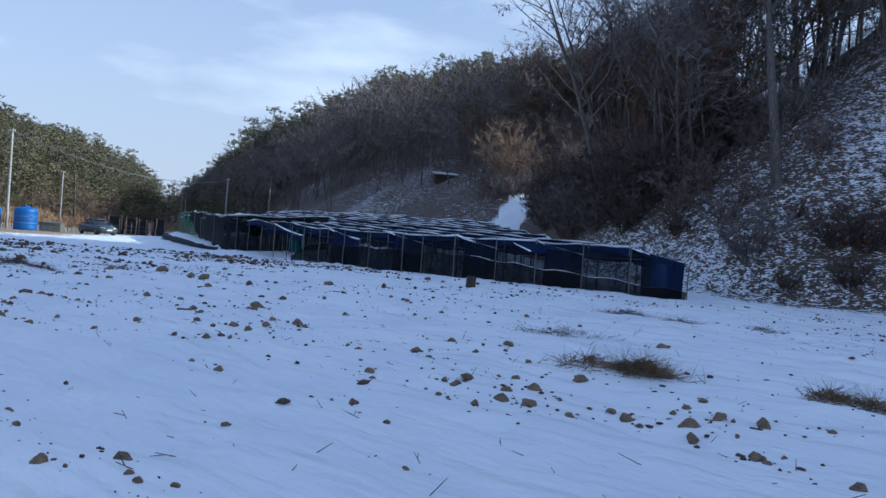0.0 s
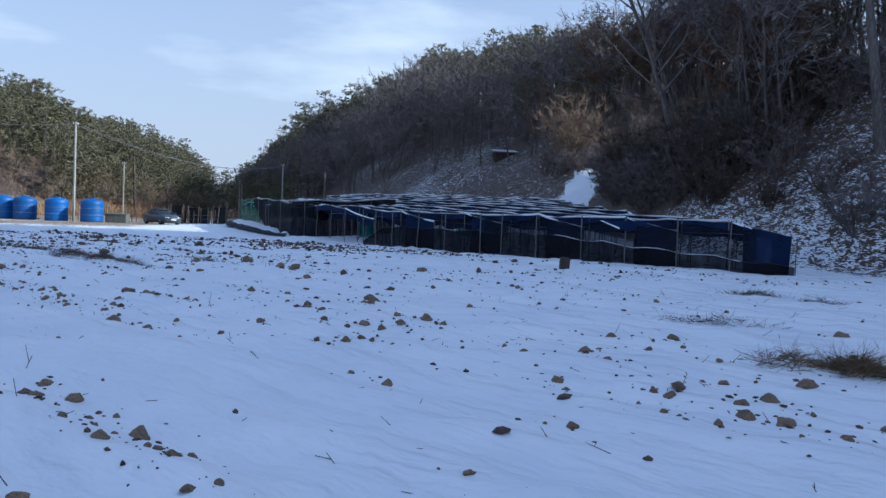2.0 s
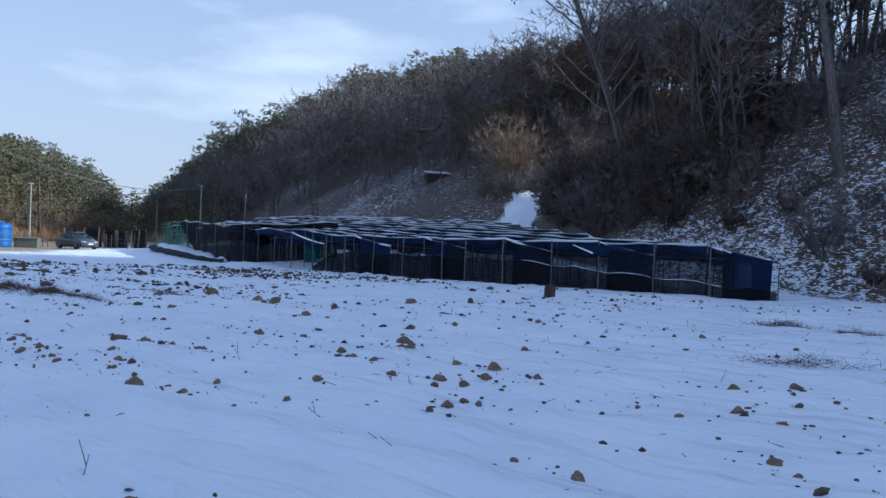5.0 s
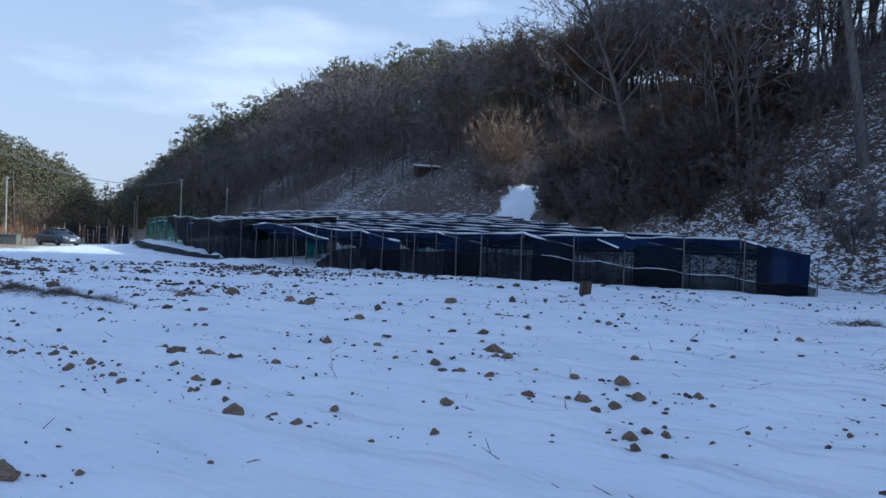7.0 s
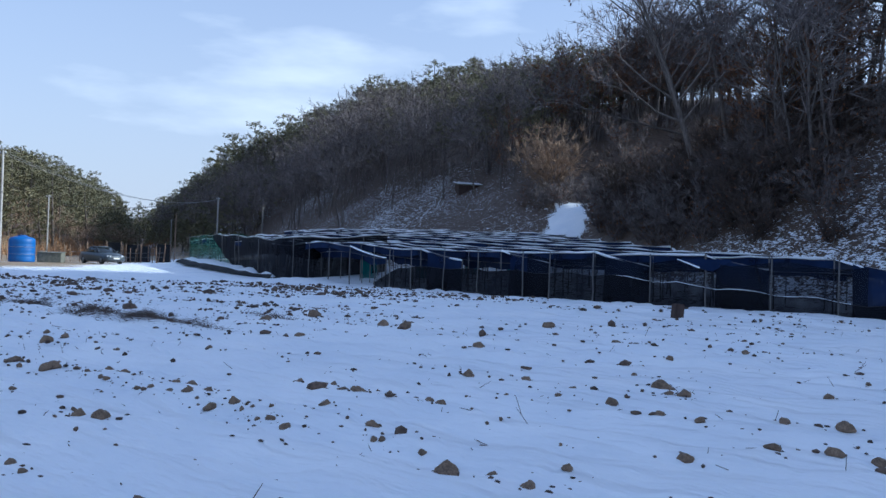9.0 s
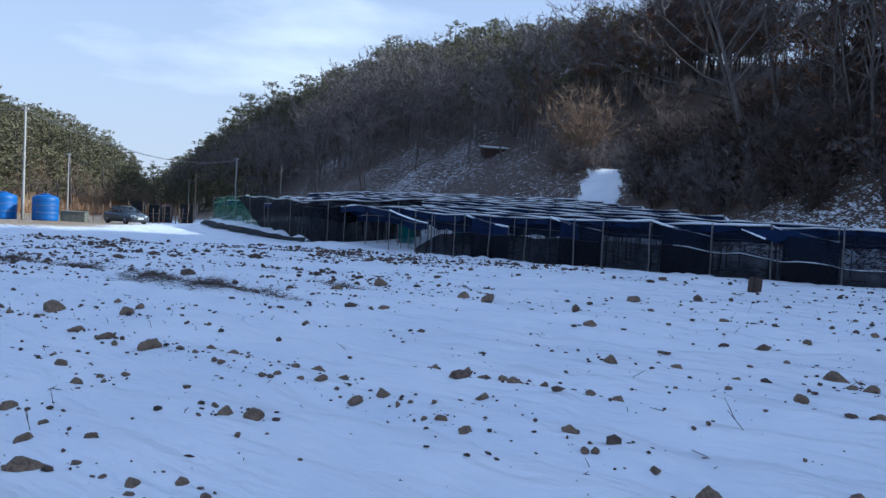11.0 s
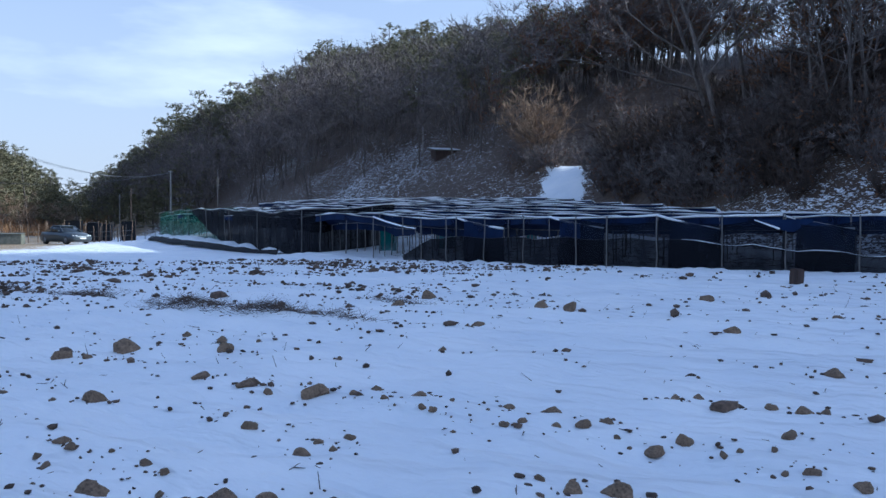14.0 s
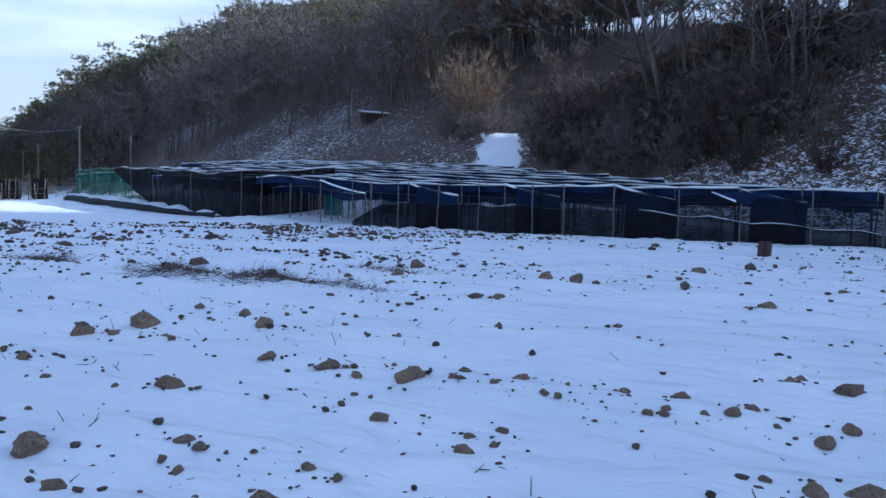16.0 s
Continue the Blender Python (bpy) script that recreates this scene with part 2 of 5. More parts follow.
# ---- mesh helpers ----
def mesh_of(name, verts, faces, mats, index=None, smooth=False):
    """A mesh from arrays: verts (n, 3), faces a list of (f, k) index arrays, one array a material slot when index is given."""
    me = bpy.data.meshes.new(name)
    faces = [np.asarray(f, dtype=np.int32) for f in faces if len(f)]
    me.vertices.add(len(verts))
    me.vertices.foreach_set("co", np.asarray(verts, dtype=np.float32).ravel())
    loops = np.concatenate([f.ravel() for f in faces])
    sizes = np.concatenate([np.full(len(f), f.shape[1], dtype=np.int32) for f in faces])
    me.loops.add(len(loops))
    me.loops.foreach_set("vertex_index", loops)
    me.polygons.add(len(sizes))
    starts = np.concatenate([[0], np.cumsum(sizes)[:-1]]).astype(np.int32)
    me.polygons.foreach_set("loop_start", starts)
    me.polygons.foreach_set("loop_total", sizes)
    for m in mats:
        me.materials.append(m)
    if index is not None:
        ids = np.concatenate([np.full(len(f), k, dtype=np.int32) for f, k in zip(faces, index)])
        me.polygons.foreach_set("material_index", ids)
    if smooth:
        me.polygons.foreach_set("use_smooth", np.ones(len(sizes), dtype=bool))
    me.update(calc_edges=True)
    me.validate()
    return me


def part(name, bm, mat, parent, label=""):
    me = bpy.data.meshes.new(name)
    bm.to_mesh(me)
    bm.free()
    me.materials.append(mat)
    ob = new(name, me)
    ob.parent = parent
    return tagged(ob, label)


def piece(name, me, parent, label="", at=None):
    ob = new(name, me)
    ob.parent = parent
    if at is not None:
        ob.matrix_local = at
    return tagged(ob, label)


def thing(name, m, label, category, group="", kind=""):
    ob = new(name)
    ob.empty_display_size = 0.2
    ob.matrix_world = m
    return tagged(ob, label, category, group, kind)


def tube_arrays(segs, sides=5):
    """Tapered tubes for an (n, 8) array of x0 y0 z0 r0 x1 y1 z1 r1."""
    s = np.asarray(segs, dtype=float).reshape(-1, 8)
    a, b = s[:, :3], s[:, 4:7]
    d = b - a
    d /= np.linalg.norm(d, axis=1, keepdims=True) + 1e-9
    up = np.where(np.abs(d[:, 2:3]) > 0.9, np.array([[1.0, 0, 0]]), np.array([[0, 0, 1.0]]))
    u = np.cross(d, up)
    u /= np.linalg.norm(u, axis=1, keepdims=True) + 1e-9
    w = np.cross(d, u)
    ang = np.arange(sides) * 2 * math.pi / sides
    ring = np.cos(ang)[None, :, None] * u[:, None, :] + np.sin(ang)[None, :, None] * w[:, None, :]
    va = a[:, None, :] + ring * s[:, 3][:, None, None]
    vb = b[:, None, :] + ring * s[:, 7][:, None, None]
    v = np.concatenate([va, vb], axis=1).reshape(-1, 3)
    base = np.arange(len(s))[:, None] * 2 * sides
    k = np.arange(sides)
    q = np.stack([k, (k + 1) % sides, (k + 1) % sides + sides, k + sides], axis=1)
    f = (base[:, :, None] + q[None]).reshape(-1, 4)
    return v, f


def blade_arrays(p, d, length, width, rng):
    """Thin triangles: roots p, directions d."""
    d = d / (np.linalg.norm(d, axis=1, keepdims=True) + 1e-9)
    side = np.cross(d, rng.normal(size=d.shape))
    side /= np.linalg.norm(side, axis=1, keepdims=True) + 1e-9
    length, width = np.reshape(length, (-1, 1)), np.reshape(width, (-1, 1))
    v = np.stack([p - side * width / 2, p + side * width / 2, p + d * length], axis=1).reshape(-1, 3)
    return v, np.arange(len(v)).reshape(-1, 3)


def strip_arrays(pts, radii, sides=6):
    """One unbroken tube through a line of points, a radius at each."""
    p = np.asarray(pts, dtype=float)
    d = np.gradient(p, axis=0)
    d /= np.linalg.norm(d, axis=1, keepdims=True) + 1e-9
    u = np.cross(d, np.array([0, 0, 1.0]))
    u /= np.linalg.norm(u, axis=1, keepdims=True) + 1e-9
    w = np.cross(u, d)
    ang = np.arange(sides) * 2 * math.pi / sides
    ring = np.cos(ang)[None, :, None] * u[:, None, :] + np.sin(ang)[None, :, None] * w[:, None, :]
    v = (p[:, None, :] + ring * np.asarray(radii)[:, None, None]).reshape(-1, 3)
    k = np.arange(sides)
    q = np.stack([k, (k + 1) % sides, (k + 1) % sides + sides, k + sides], axis=1)
    f = (np.arange(len(p) - 1)[:, None, None] * sides + q[None]).reshape(-1, 4)
    return v, f


def stack(parts):
    """Join (verts, faces) pairs whose faces have the same size."""
    vs, fs, n = [], [], 0
    for v, f in parts:
        vs.append(v)
        fs.append(f + n)
        n += len(v)
    return np.concatenate(vs), np.concatenate(fs)


def hash2(ix, iy, seed):
    h = np.sin(ix * 127.1 + iy * 311.7 + seed * 74.7) * 43758.5453
    return h - np.floor(h)


def value_noise(x, y, seed=0):
    ix, iy = np.floor(x), np.floor(y)
    fx, fy = x - ix, y - iy
    fx, fy = fx * fx * (3 - 2 * fx), fy * fy * (3 - 2 * fy)
    a, b = hash2(ix, iy, seed), hash2(ix + 1, iy, seed)
    c, d = hash2(ix, iy + 1, seed), hash2(ix + 1, iy + 1, seed)
    return (a * (1 - fx) + b * fx) * (1 - fy) + (c * (1 - fx) + d * fx) * fy


def fbm(x, y, seed=0, octaves=4):
    t, amp = 0.0, 0.5
    for k in range(octaves):
        t = t + amp * (value_noise(x * 2 ** k, y * 2 ** k, seed + k) * 2 - 1)
        amp *= 0.5
    return t


def smooth_step(a, b, x):
    t = np.clip((x - a) / (b - a), 0, 1)
    return t * t * (3 - 2 * t)


# ---- the lie of the land ----
FOOT = [(70, -30), (40, 11), (22, 24.8), (15.5, 29.8), (12, 32.4), (9.6, 35.8), (7.3, 42.4), (6, 50), (5.5, 58), (3, 65), (-4, 76), (-12, 89),
        (-22, 106), (-34, 129), (-46, 151), (-62, 190), (-90, 260), (-140, 400), (-320, 900)]
FOOT_LEFT = [(-150, 20), (-92, 70), (-74, 92), (-66, 112), (-62, 134), (-70, 175), (-92, 250), (-145, 400), (-345, 900)]


def along(line, x, y):
    """Signed distance (positive to the right of the line) and the length along it."""
    best, dist, run, s = np.full(np.shape(x), 1e9), np.zeros(np.shape(x)), 0.0, np.zeros(np.shape(x))
    for (ax, ay), (bx, by) in zip(line, line[1:]):
        dx, dy = bx - ax, by - ay
        ln = math.hypot(dx, dy)
        t = np.clip(((x - ax) * dx + (y - ay) * dy) / ln ** 2, 0, 1)
        ex, ey = x - ax - t * dx, y - ay - t * dy
        e = np.hypot(ex, ey)
        side = np.where(dx * (y - ay) - dy * (x - ax) < 0, 1.0, -1.0)
        near = e < best
        best = np.where(near, e, best)
        dist = np.where(near, e * side, dist)
        s = np.where(near, run + t * ln, s)
        run += ln
    return dist, s


FX, FY = 0.79, -0.61     # the way the furrows run


def gully(x, y):
    return np.exp(-((y - 69.0 + 0.09 * (x - 6)) / 15.0) ** 4) * smooth_step(2.5, 8, x)


def land(x, y, detail=True):
    x, y = np.asarray(x, dtype=float), np.asarray(y, dtype=float)
    v = (x + 8.5) * 0.628 + (y - 44) * 0.778
    z = 0.085 * np.clip(v - 2, 0, 22) * smooth_step(-34, -14, x)
    z = z + 0.25 * np.exp(-(((x + 11) / 3.0) ** 2 + ((y - 48) / 3.0) ** 2))
    d, s = along(FOOT, x, y)
    d = d + 1.2 * fbm(x * 0.09, y * 0.09, 3, 3)
    top = 70 - 46 * smooth_step(100, 118, s) + 10 * smooth_step(145, 178, s) - 6 * smooth_step(230, 380, s)
    r = top * (1 - np.exp(-0.85 * np.clip(d, 0, None) / top))
    # height added above the view, so that the spur shades the field
    r = r + 0.32 * np.clip(d - 13, 0, 60) * smooth_step(112, 98, s)
    r = r * smooth_step(-0.5, 2.2, d) + 0.6 * smooth_step(0.5, 9, d) * fbm(x * 0.25, y * 0.25, 11, 3)
    # gully between near spur and long ridge, cut wide so sun reaches the yard
    g = gully(x, y)
    r = r * (1 - g) + g * np.minimum(r, 4.2 + 0.13 * np.clip(x - 7, 0, None))
    z = z + r
    dl, sl = along(FOOT_LEFT, x, y)
    dl = -dl
    z = z + 36 * (1 - np.exp(-0.60 * np.clip(dl, 0, None) / 36))
    z = z + 15 * np.exp(-(((x + 165) / 48) ** 2 + ((y - 405) / 60) ** 2))
    far = np.hypot(x, y)
    z = z + smooth_step(600, 1200, far) * 10
    if detail:
        field = (v < 1.0) * smooth_step(3, -3, d)
        across = x * 0.61 + y * 0.79
        wob = across + 0.35 * fbm(x * 0.2, y * 0.2, 21, 3)
        z = z + field * (0.075 * np.sin(wob * 2 * math.pi / 1.15) * (0.5 + fbm(x * 0.3, y * 0.3, 23, 2)) + 0.035 * fbm(x * 0.8, y * 0.8, 31, 3)
                         + 0.085 * fbm((x * FX + y * FY) * 0.45, (x * 0.61 + y * 0.79) * 1.8, 33, 3) + 0.065 * fbm(x * 2.1, y * 2.1, 41, 3))
    return z


def spaced(lo, hi, fine_lo, fine_hi, fine, growth, cap):
    mid = list(np.arange(fine_lo, fine_hi, fine))
    up, step = [mid[-1]], fine
    while up[-1] < hi:
        step = min(step * growth, max(cap, up[-1] * 0.04))
        up.append(up[-1] + step)
    down, step = [mid[0]], fine
    while down[-1] > lo:
        step = min(step * growth, max(cap, abs(down[-1]) * 0.04))
        down.append(down[-1] - step)
    return np.array(down[:0:-1] + mid + up[1:])


def build_ground():
    gx = spaced(-3500, 3500, -17, 13, 0.15, 1.05, 2.6)
    gy = spaced(-1500, 3500, 3.0, 31, 0.135, 1.05, 2.6)
    X, Y = np.meshgrid(gx, gy)
    Z = land(X, Y)
    n, m = len(gx), len(gy)
    i = np.arange(n - 1)[None, :] + np.arange(m - 1)[:, None] * n
    f = np.stack([i, i + 1, i + 1 + n, i + n], axis=2).reshape(-1, 4)
    me = mesh_of("ground", np.stack([X, Y, Z], axis=2).reshape(-1, 3), [f], [M_GROUND], smooth=True)
    d, s = along(FOOT, X, Y)
    dl, sl = along(FOOT_LEFT, X, Y)
    v = (X + 8.5) * 0.628 + (Y - 44) * 0.778
    wood = np.maximum(smooth_step(-2.2, -0.2, d + fbm(X * 0.3, Y * 0.3, 5, 3)), smooth_step(-4, 3, -dl))
    # thicker brush and less snow further along the foot of the slope
    # part of this dark cover, most of all uphill, stands for tree shade
    litter_shade = wood * (0.625 + 0.08 * smooth_step(92, 99, s) * smooth_step(124, 116, s) - 0.07 * smooth_step(2.5, 0, d) + 0.11 * smooth_step(120, 128, s) + 0.10 * smooth_step(120, 150, s) * smooth_step(14, 26, d) + 0.16 * smooth_step(99, 108, s) * smooth_step(122, 114, s) + 0.16 * smooth_step(11, 28, d) + 0.22 * fbm(X * 0.14, Y * 0.14, 8, 3))
    litter_shade = np.where(-dl > -4, np.maximum(litter_shade, 0.8 * smooth_step(-4, 1, -dl)), litter_shade)
    path = smooth_step(1.0, 0.8, np.abs(X - 4.4 - 0.36 * (Y - 67.5) + 0.3 * fbm(X * 0.5, Y * 0.5, 9, 2)) / (2.0 - 0.10 * np.clip(Y - 66, 0, 12))) * smooth_step(61, 64, Y) * smooth_step(78.5, 77, Y)
    litter_shade = np.maximum(litter_shade, smooth_step(260, 330, np.hypot(X, Y)))
    litter_shade = litter_shade * (1 - smooth_step(0.25, 0.6, path))
    across = X * 0.61 + Y * 0.79 + 0.35 * fbm(X * 0.2, Y * 0.2, 21, 3)
    crest = 0.5 + 0.5 * np.sin(across * 2 * math.pi / 1.15)
    field = (v < 0.5) * smooth_step(2, -2, d)
    soil = field * (0.13 + 0.10 * crest + 0.17 * fbm(X * 0.25, Y * 0.25, 51, 3) + 0.10 * smooth_step(14, 30, Y) * smooth_step(2, -8, X))
    # bare earth in the sheltered beds
    side = (X + 14.2) * 0.917 + (Y - 50.4) * 0.40
    beds = smooth_step(0.6, 1.6, v) * smooth_step(-1.0, -2.5, d) * smooth_step(0.3, 1.2, side) * smooth_step(88, 84, Y)
    drive = np.exp(-(((X + 10.6) - (Y - 50) * 0.25) / 1.5) ** 2) * smooth_step(58, 54, Y)
    soil = np.maximum(soil, beds * (1 - drive) * 0.60)
    yard = smooth_step(-24, -34, X + 0.15 * (Y - 60)) * smooth_step(48, 60, Y + 0.4 * fbm(X * 0.2, Y * 0.2, 61, 3) * 10) * smooth_step(-1, -8, -dl)
    grass = 0.25 * smooth_step(300, 200, np.hypot(X, Y)) + 0.48 * yard + 0.3 * yard * fbm(X * 0.16, Y * 0.3, 71, 3) + 0.4 * smooth_step(-9, -2, -dl) * smooth_step(8, 2, -dl)
    for name, a in (("slope", litter_shade), ("soil", soil), ("grass", grass)):
        at = me.attributes.new(name, "FLOAT", "POINT")
        at.data.foreach_set("value", np.clip(a, 0, 1).astype(np.float32).ravel())
    return tagged(new("ground", me), "snow-covered ploughed field with furrows, wooded slopes and a yard", "ground", kind="structure")


build_ground()


def height(x, y):
    return float(land(np.array([x]), np.array([y]))[0])

# ---- trees ----
def grow_bare(seed, tall, lean=0.1, limbs=9, levels=3, spread=0.55, r0=0.13, clear=0.3, twigs=1.0, twig_len=0.55):
    """Segments and twig roots of a leafless tree that stands at the origin."""
    rng = np.random.default_rng(seed)
    segs, tips = [], []

    def limb(p, d, length, r, level):
        steps = 5 if level == 0 else 3
        pts, q = [p], p
        for k in range(steps):
            d = d + rng.normal(size=3) * (0.07 if level == 0 else 0.20) + np.array([0, 0, 0.05 if level else 0.02])
            d = d / np.linalg.norm(d)
            q = q + d * length / steps
            pts.append(q)
        rad = [r * (1 - 0.75 * k / steps) for k in range(steps + 1)]
        for k in range(steps):
            segs.append((*pts[k], rad[k], *pts[k + 1], rad[k + 1]))
        if level >= levels:
            for k in range(1, steps + 1):
                tips.append((pts[k], d))
            return
        count = limbs if level == 0 else 4
        for k in range(count):
            u = clear + (1 - clear) * (k + rng.random() * 0.7) / count if level == 0 else 0.3 + 0.7 * (k + rng.random()) / count
            u = min(u, 0.999)
            i = int(u * steps)
            a = pts[i] + (pts[i + 1] - pts[i]) * (u * steps - i)
            turn = rng.normal(size=3)
            turn[2] *= 0.5
            nd = d * (1 - spread) + turn / np.linalg.norm(turn) * spread
            nd[2] = abs(nd[2]) * 0.8 + 0.12
            nd = nd / np.linalg.norm(nd)
            limb(a, nd, length * (0.52 if level == 0 else 0.55) * (1.15 - 0.5 * u) * rng.uniform(0.8, 1.2), rad[i] * 0.55, level + 1)

    limb(np.zeros(3) - np.array([0, 0, 0.3]), np.array([lean, lean * 0.3, 1.0]), tall, r0, 0)
    segs = np.array(segs)
    roots = np.array([t[0] for t in tips])
    ways = np.array([t[1] for t in tips])
    k = max(1, int(5 * twigs))
    roots, ways = np.repeat(roots, k, axis=0), np.repeat(ways, k, axis=0)
    ways = ways + rng.normal(size=ways.shape) * 0.65 + np.array([0, 0, 0.15])
    tw = blade_arrays(roots, ways, rng.uniform(0.5, 1.3, len(roots)) * twig_len, 0.032 + 0.0 * roots[:, 0], rng)
    return segs, tw, roots, rng


def leaf_arrays(roots, rng, count, size, jitter):
    pick = roots[rng.integers(0, len(roots), count)] + rng.normal(size=(count, 3)) * jitter
    u = rng.normal(size=(count, 3))
    u /= np.linalg.norm(u, axis=1, keepdims=True)
    w = np.cross(u, rng.normal(size=(count, 3)))
    w /= np.linalg.norm(w, axis=1, keepdims=True) + 1e-9
    s = size * rng.uniform(0.6, 1.4, (count, 1))
    v = np.stack([pick - u * s, pick + w * s * 0.55, pick + u * s, pick - w * s * 0.55], axis=1).reshape(-1, 3)
    return v, np.arange(len(v)).reshape(-1, 4)


def grow_pine(seed, tall, clear=0.45, whorls=8, tufts=5, size=0.5, crown=0.26, blades=9):
    """Trunk and branch segments, and needle tufts, of a red pine with a broken flat-topped crown."""
    rng = np.random.default_rng(seed)
    lean = rng.normal(size=2) * 0.06
    pts = [np.array([lean[0] * u * tall + 0.25 * math.sin(u * 5 + seed), lean[1] * u * tall, u * tall - 0.3]) for u in np.linspace(0, 1, 7)]
    segs = [(*pts[k], 0.017 * tall * (1 - 0.13 * k), *pts[k + 1], 0.017 * tall * (1 - 0.13 * (k + 1))) for k in range(6)]
    centres = []
    for k in range(whorls):
        u = clear + (1 - clear) * (k + rng.random() * 0.6) / whorls
        u = min(u, 0.985)
        i = int(u * 6)
        a = pts[i] + (pts[i + 1] - pts[i]) * (u * 6 - i)
        reach = tall * crown * (1.15 - 0.75 * ((u - clear) / (1 - clear)) ** 2) * rng.uniform(0.6, 1.15)
        turn = rng.random() * 6.28
        for j in range(int(rng.integers(2, 5))):
            t = turn + j * 2.1 + rng.normal() * 0.3
            e = a + np.array([math.cos(t) * reach, math.sin(t) * reach, reach * rng.uniform(0.0, 0.35)])
            segs.append((*a, 0.028, *e, 0.012))
            for q in range(tufts):
                w = rng.uniform(0.35, 1.08)
                centres.append(a + (e - a) * w + rng.normal(size=3) * np.array([0.28, 0.28, 0.12]))
    centres = np.array(centres + [pts[-1] + rng.normal(size=3) * 0.25 for _ in range(5)])
    n = blades
    p = np.repeat(centres, n, axis=0) + rng.normal(size=(len(centres) * n, 3)) * 0.10
    d = rng.normal(size=p.shape) * np.array([1, 1, 0.45]) + np.array([0, 0, 0.25])
    return np.array(segs), blade_arrays(p, d, rng.uniform(0.6, 1.2, len(p)) * size, 0.13 * size / 0.5, rng), centres, rng


def bare_tree_meshes(seed, twig_mat=None, leaves=0, **kw):
    segs, tw, roots, rng = grow_bare(seed, **kw)
    big, thin = segs[segs[:, 3] > 0.03], segs[segs[:, 3] <= 0.03]
    v0, f0 = tube_arrays(big, 6)
    trunk = mesh_of("trunk", v0, [f0], [M_BARK], smooth=True)
    v1, f1 = tube_arrays(thin, 3)
    v = np.concatenate([v1, tw[0]])
    crown = mesh_of("crown", v, [f1, tw[1] + len(v1)], [twig_mat or M_TWIG])
    leaf = None
    if leaves:
        lv, lf = leaf_arrays(roots, rng, leaves, 0.085, 0.28)
        leaf = mesh_of("foliage", lv, [lf], [M_LEAF])
    return trunk, crown, leaf


def pine_meshes(seed, **kw):
    segs, tw, centres, rng = grow_pine(seed, **kw)
    v0, f0 = tube_arrays(segs, 5)
    return mesh_of("trunk", v0, [f0], [M_BARK], smooth=True), mesh_of("crown", tw[0], [tw[1]], [M_NEEDLE]), None


def plant(name, meshes, x, y, turn, size, label, group, tip=0.0):
    m = Matrix.Translation((x, y, height(x, y))) @ pose(0, 0, 0, tip, 0, turn) @ Matrix.Scale(size, 4)
    t = thing(name, m, label, "tree", group)
    for nm, me in zip(("trunk", "crown", "foliage"), meshes):
        if me:
            piece(nm, me, t)
    return t


BARE = [bare_tree_meshes(s, tall=h, lean=ln, limbs=lb, r0=r, clear=c, twigs=1.0)
        for s, h, ln, lb, r, c in ((1, 11, -0.10, 10, 0.15, 0.32), (2, 13, -0.18, 10, 0.17, 0.40), (3, 9.5, 0.05, 9, 0.11, 0.30), (4, 12, -0.04, 11, 0.13, 0.45))]
OAK = [bare_tree_meshes(s, tall=h, lean=-0.06, limbs=9, r0=0.12, clear=0.3, leaves=700) for s, h in ((11, 8.5), (12, 7.0))]
SAPLING = [bare_tree_meshes(s, tall=h, lean=ln, limbs=7, levels=2, r0=0.05, clear=0.25, twigs=1.7, twig_len=0.7) for s, h, ln in ((21, 5.0, 0.1), (22, 6.0, -0.2), (23, 4.2, 0.0))]
PINE = [pine_meshes(s, tall=h, whorls=8, tufts=6) for s, h in ((31, 11.0), (32, 12.5), (33, 9.5))]
STOUT = bare_tree_meshes(6, tall=14, lean=-0.13, limbs=8, r0=0.27, clear=0.55, twigs=1.0)
SPREADING = bare_tree_meshes(7, tall=12.5, lean=-0.30, limbs=13, r0=0.14, clear=0.28, spread=0.5, twigs=1.3, leaves=500)
LABEL_BARE = "tall leafless grey-brown tree with fine twigs on the slope"
LABEL_SAP = "thin leafless sapling with upright twigs on the snowy slope"
LABEL_OAK = "small oak with withered russet leaves on the slope"
LABEL_PINE = "dark green pine with a bare lower trunk on the slope"


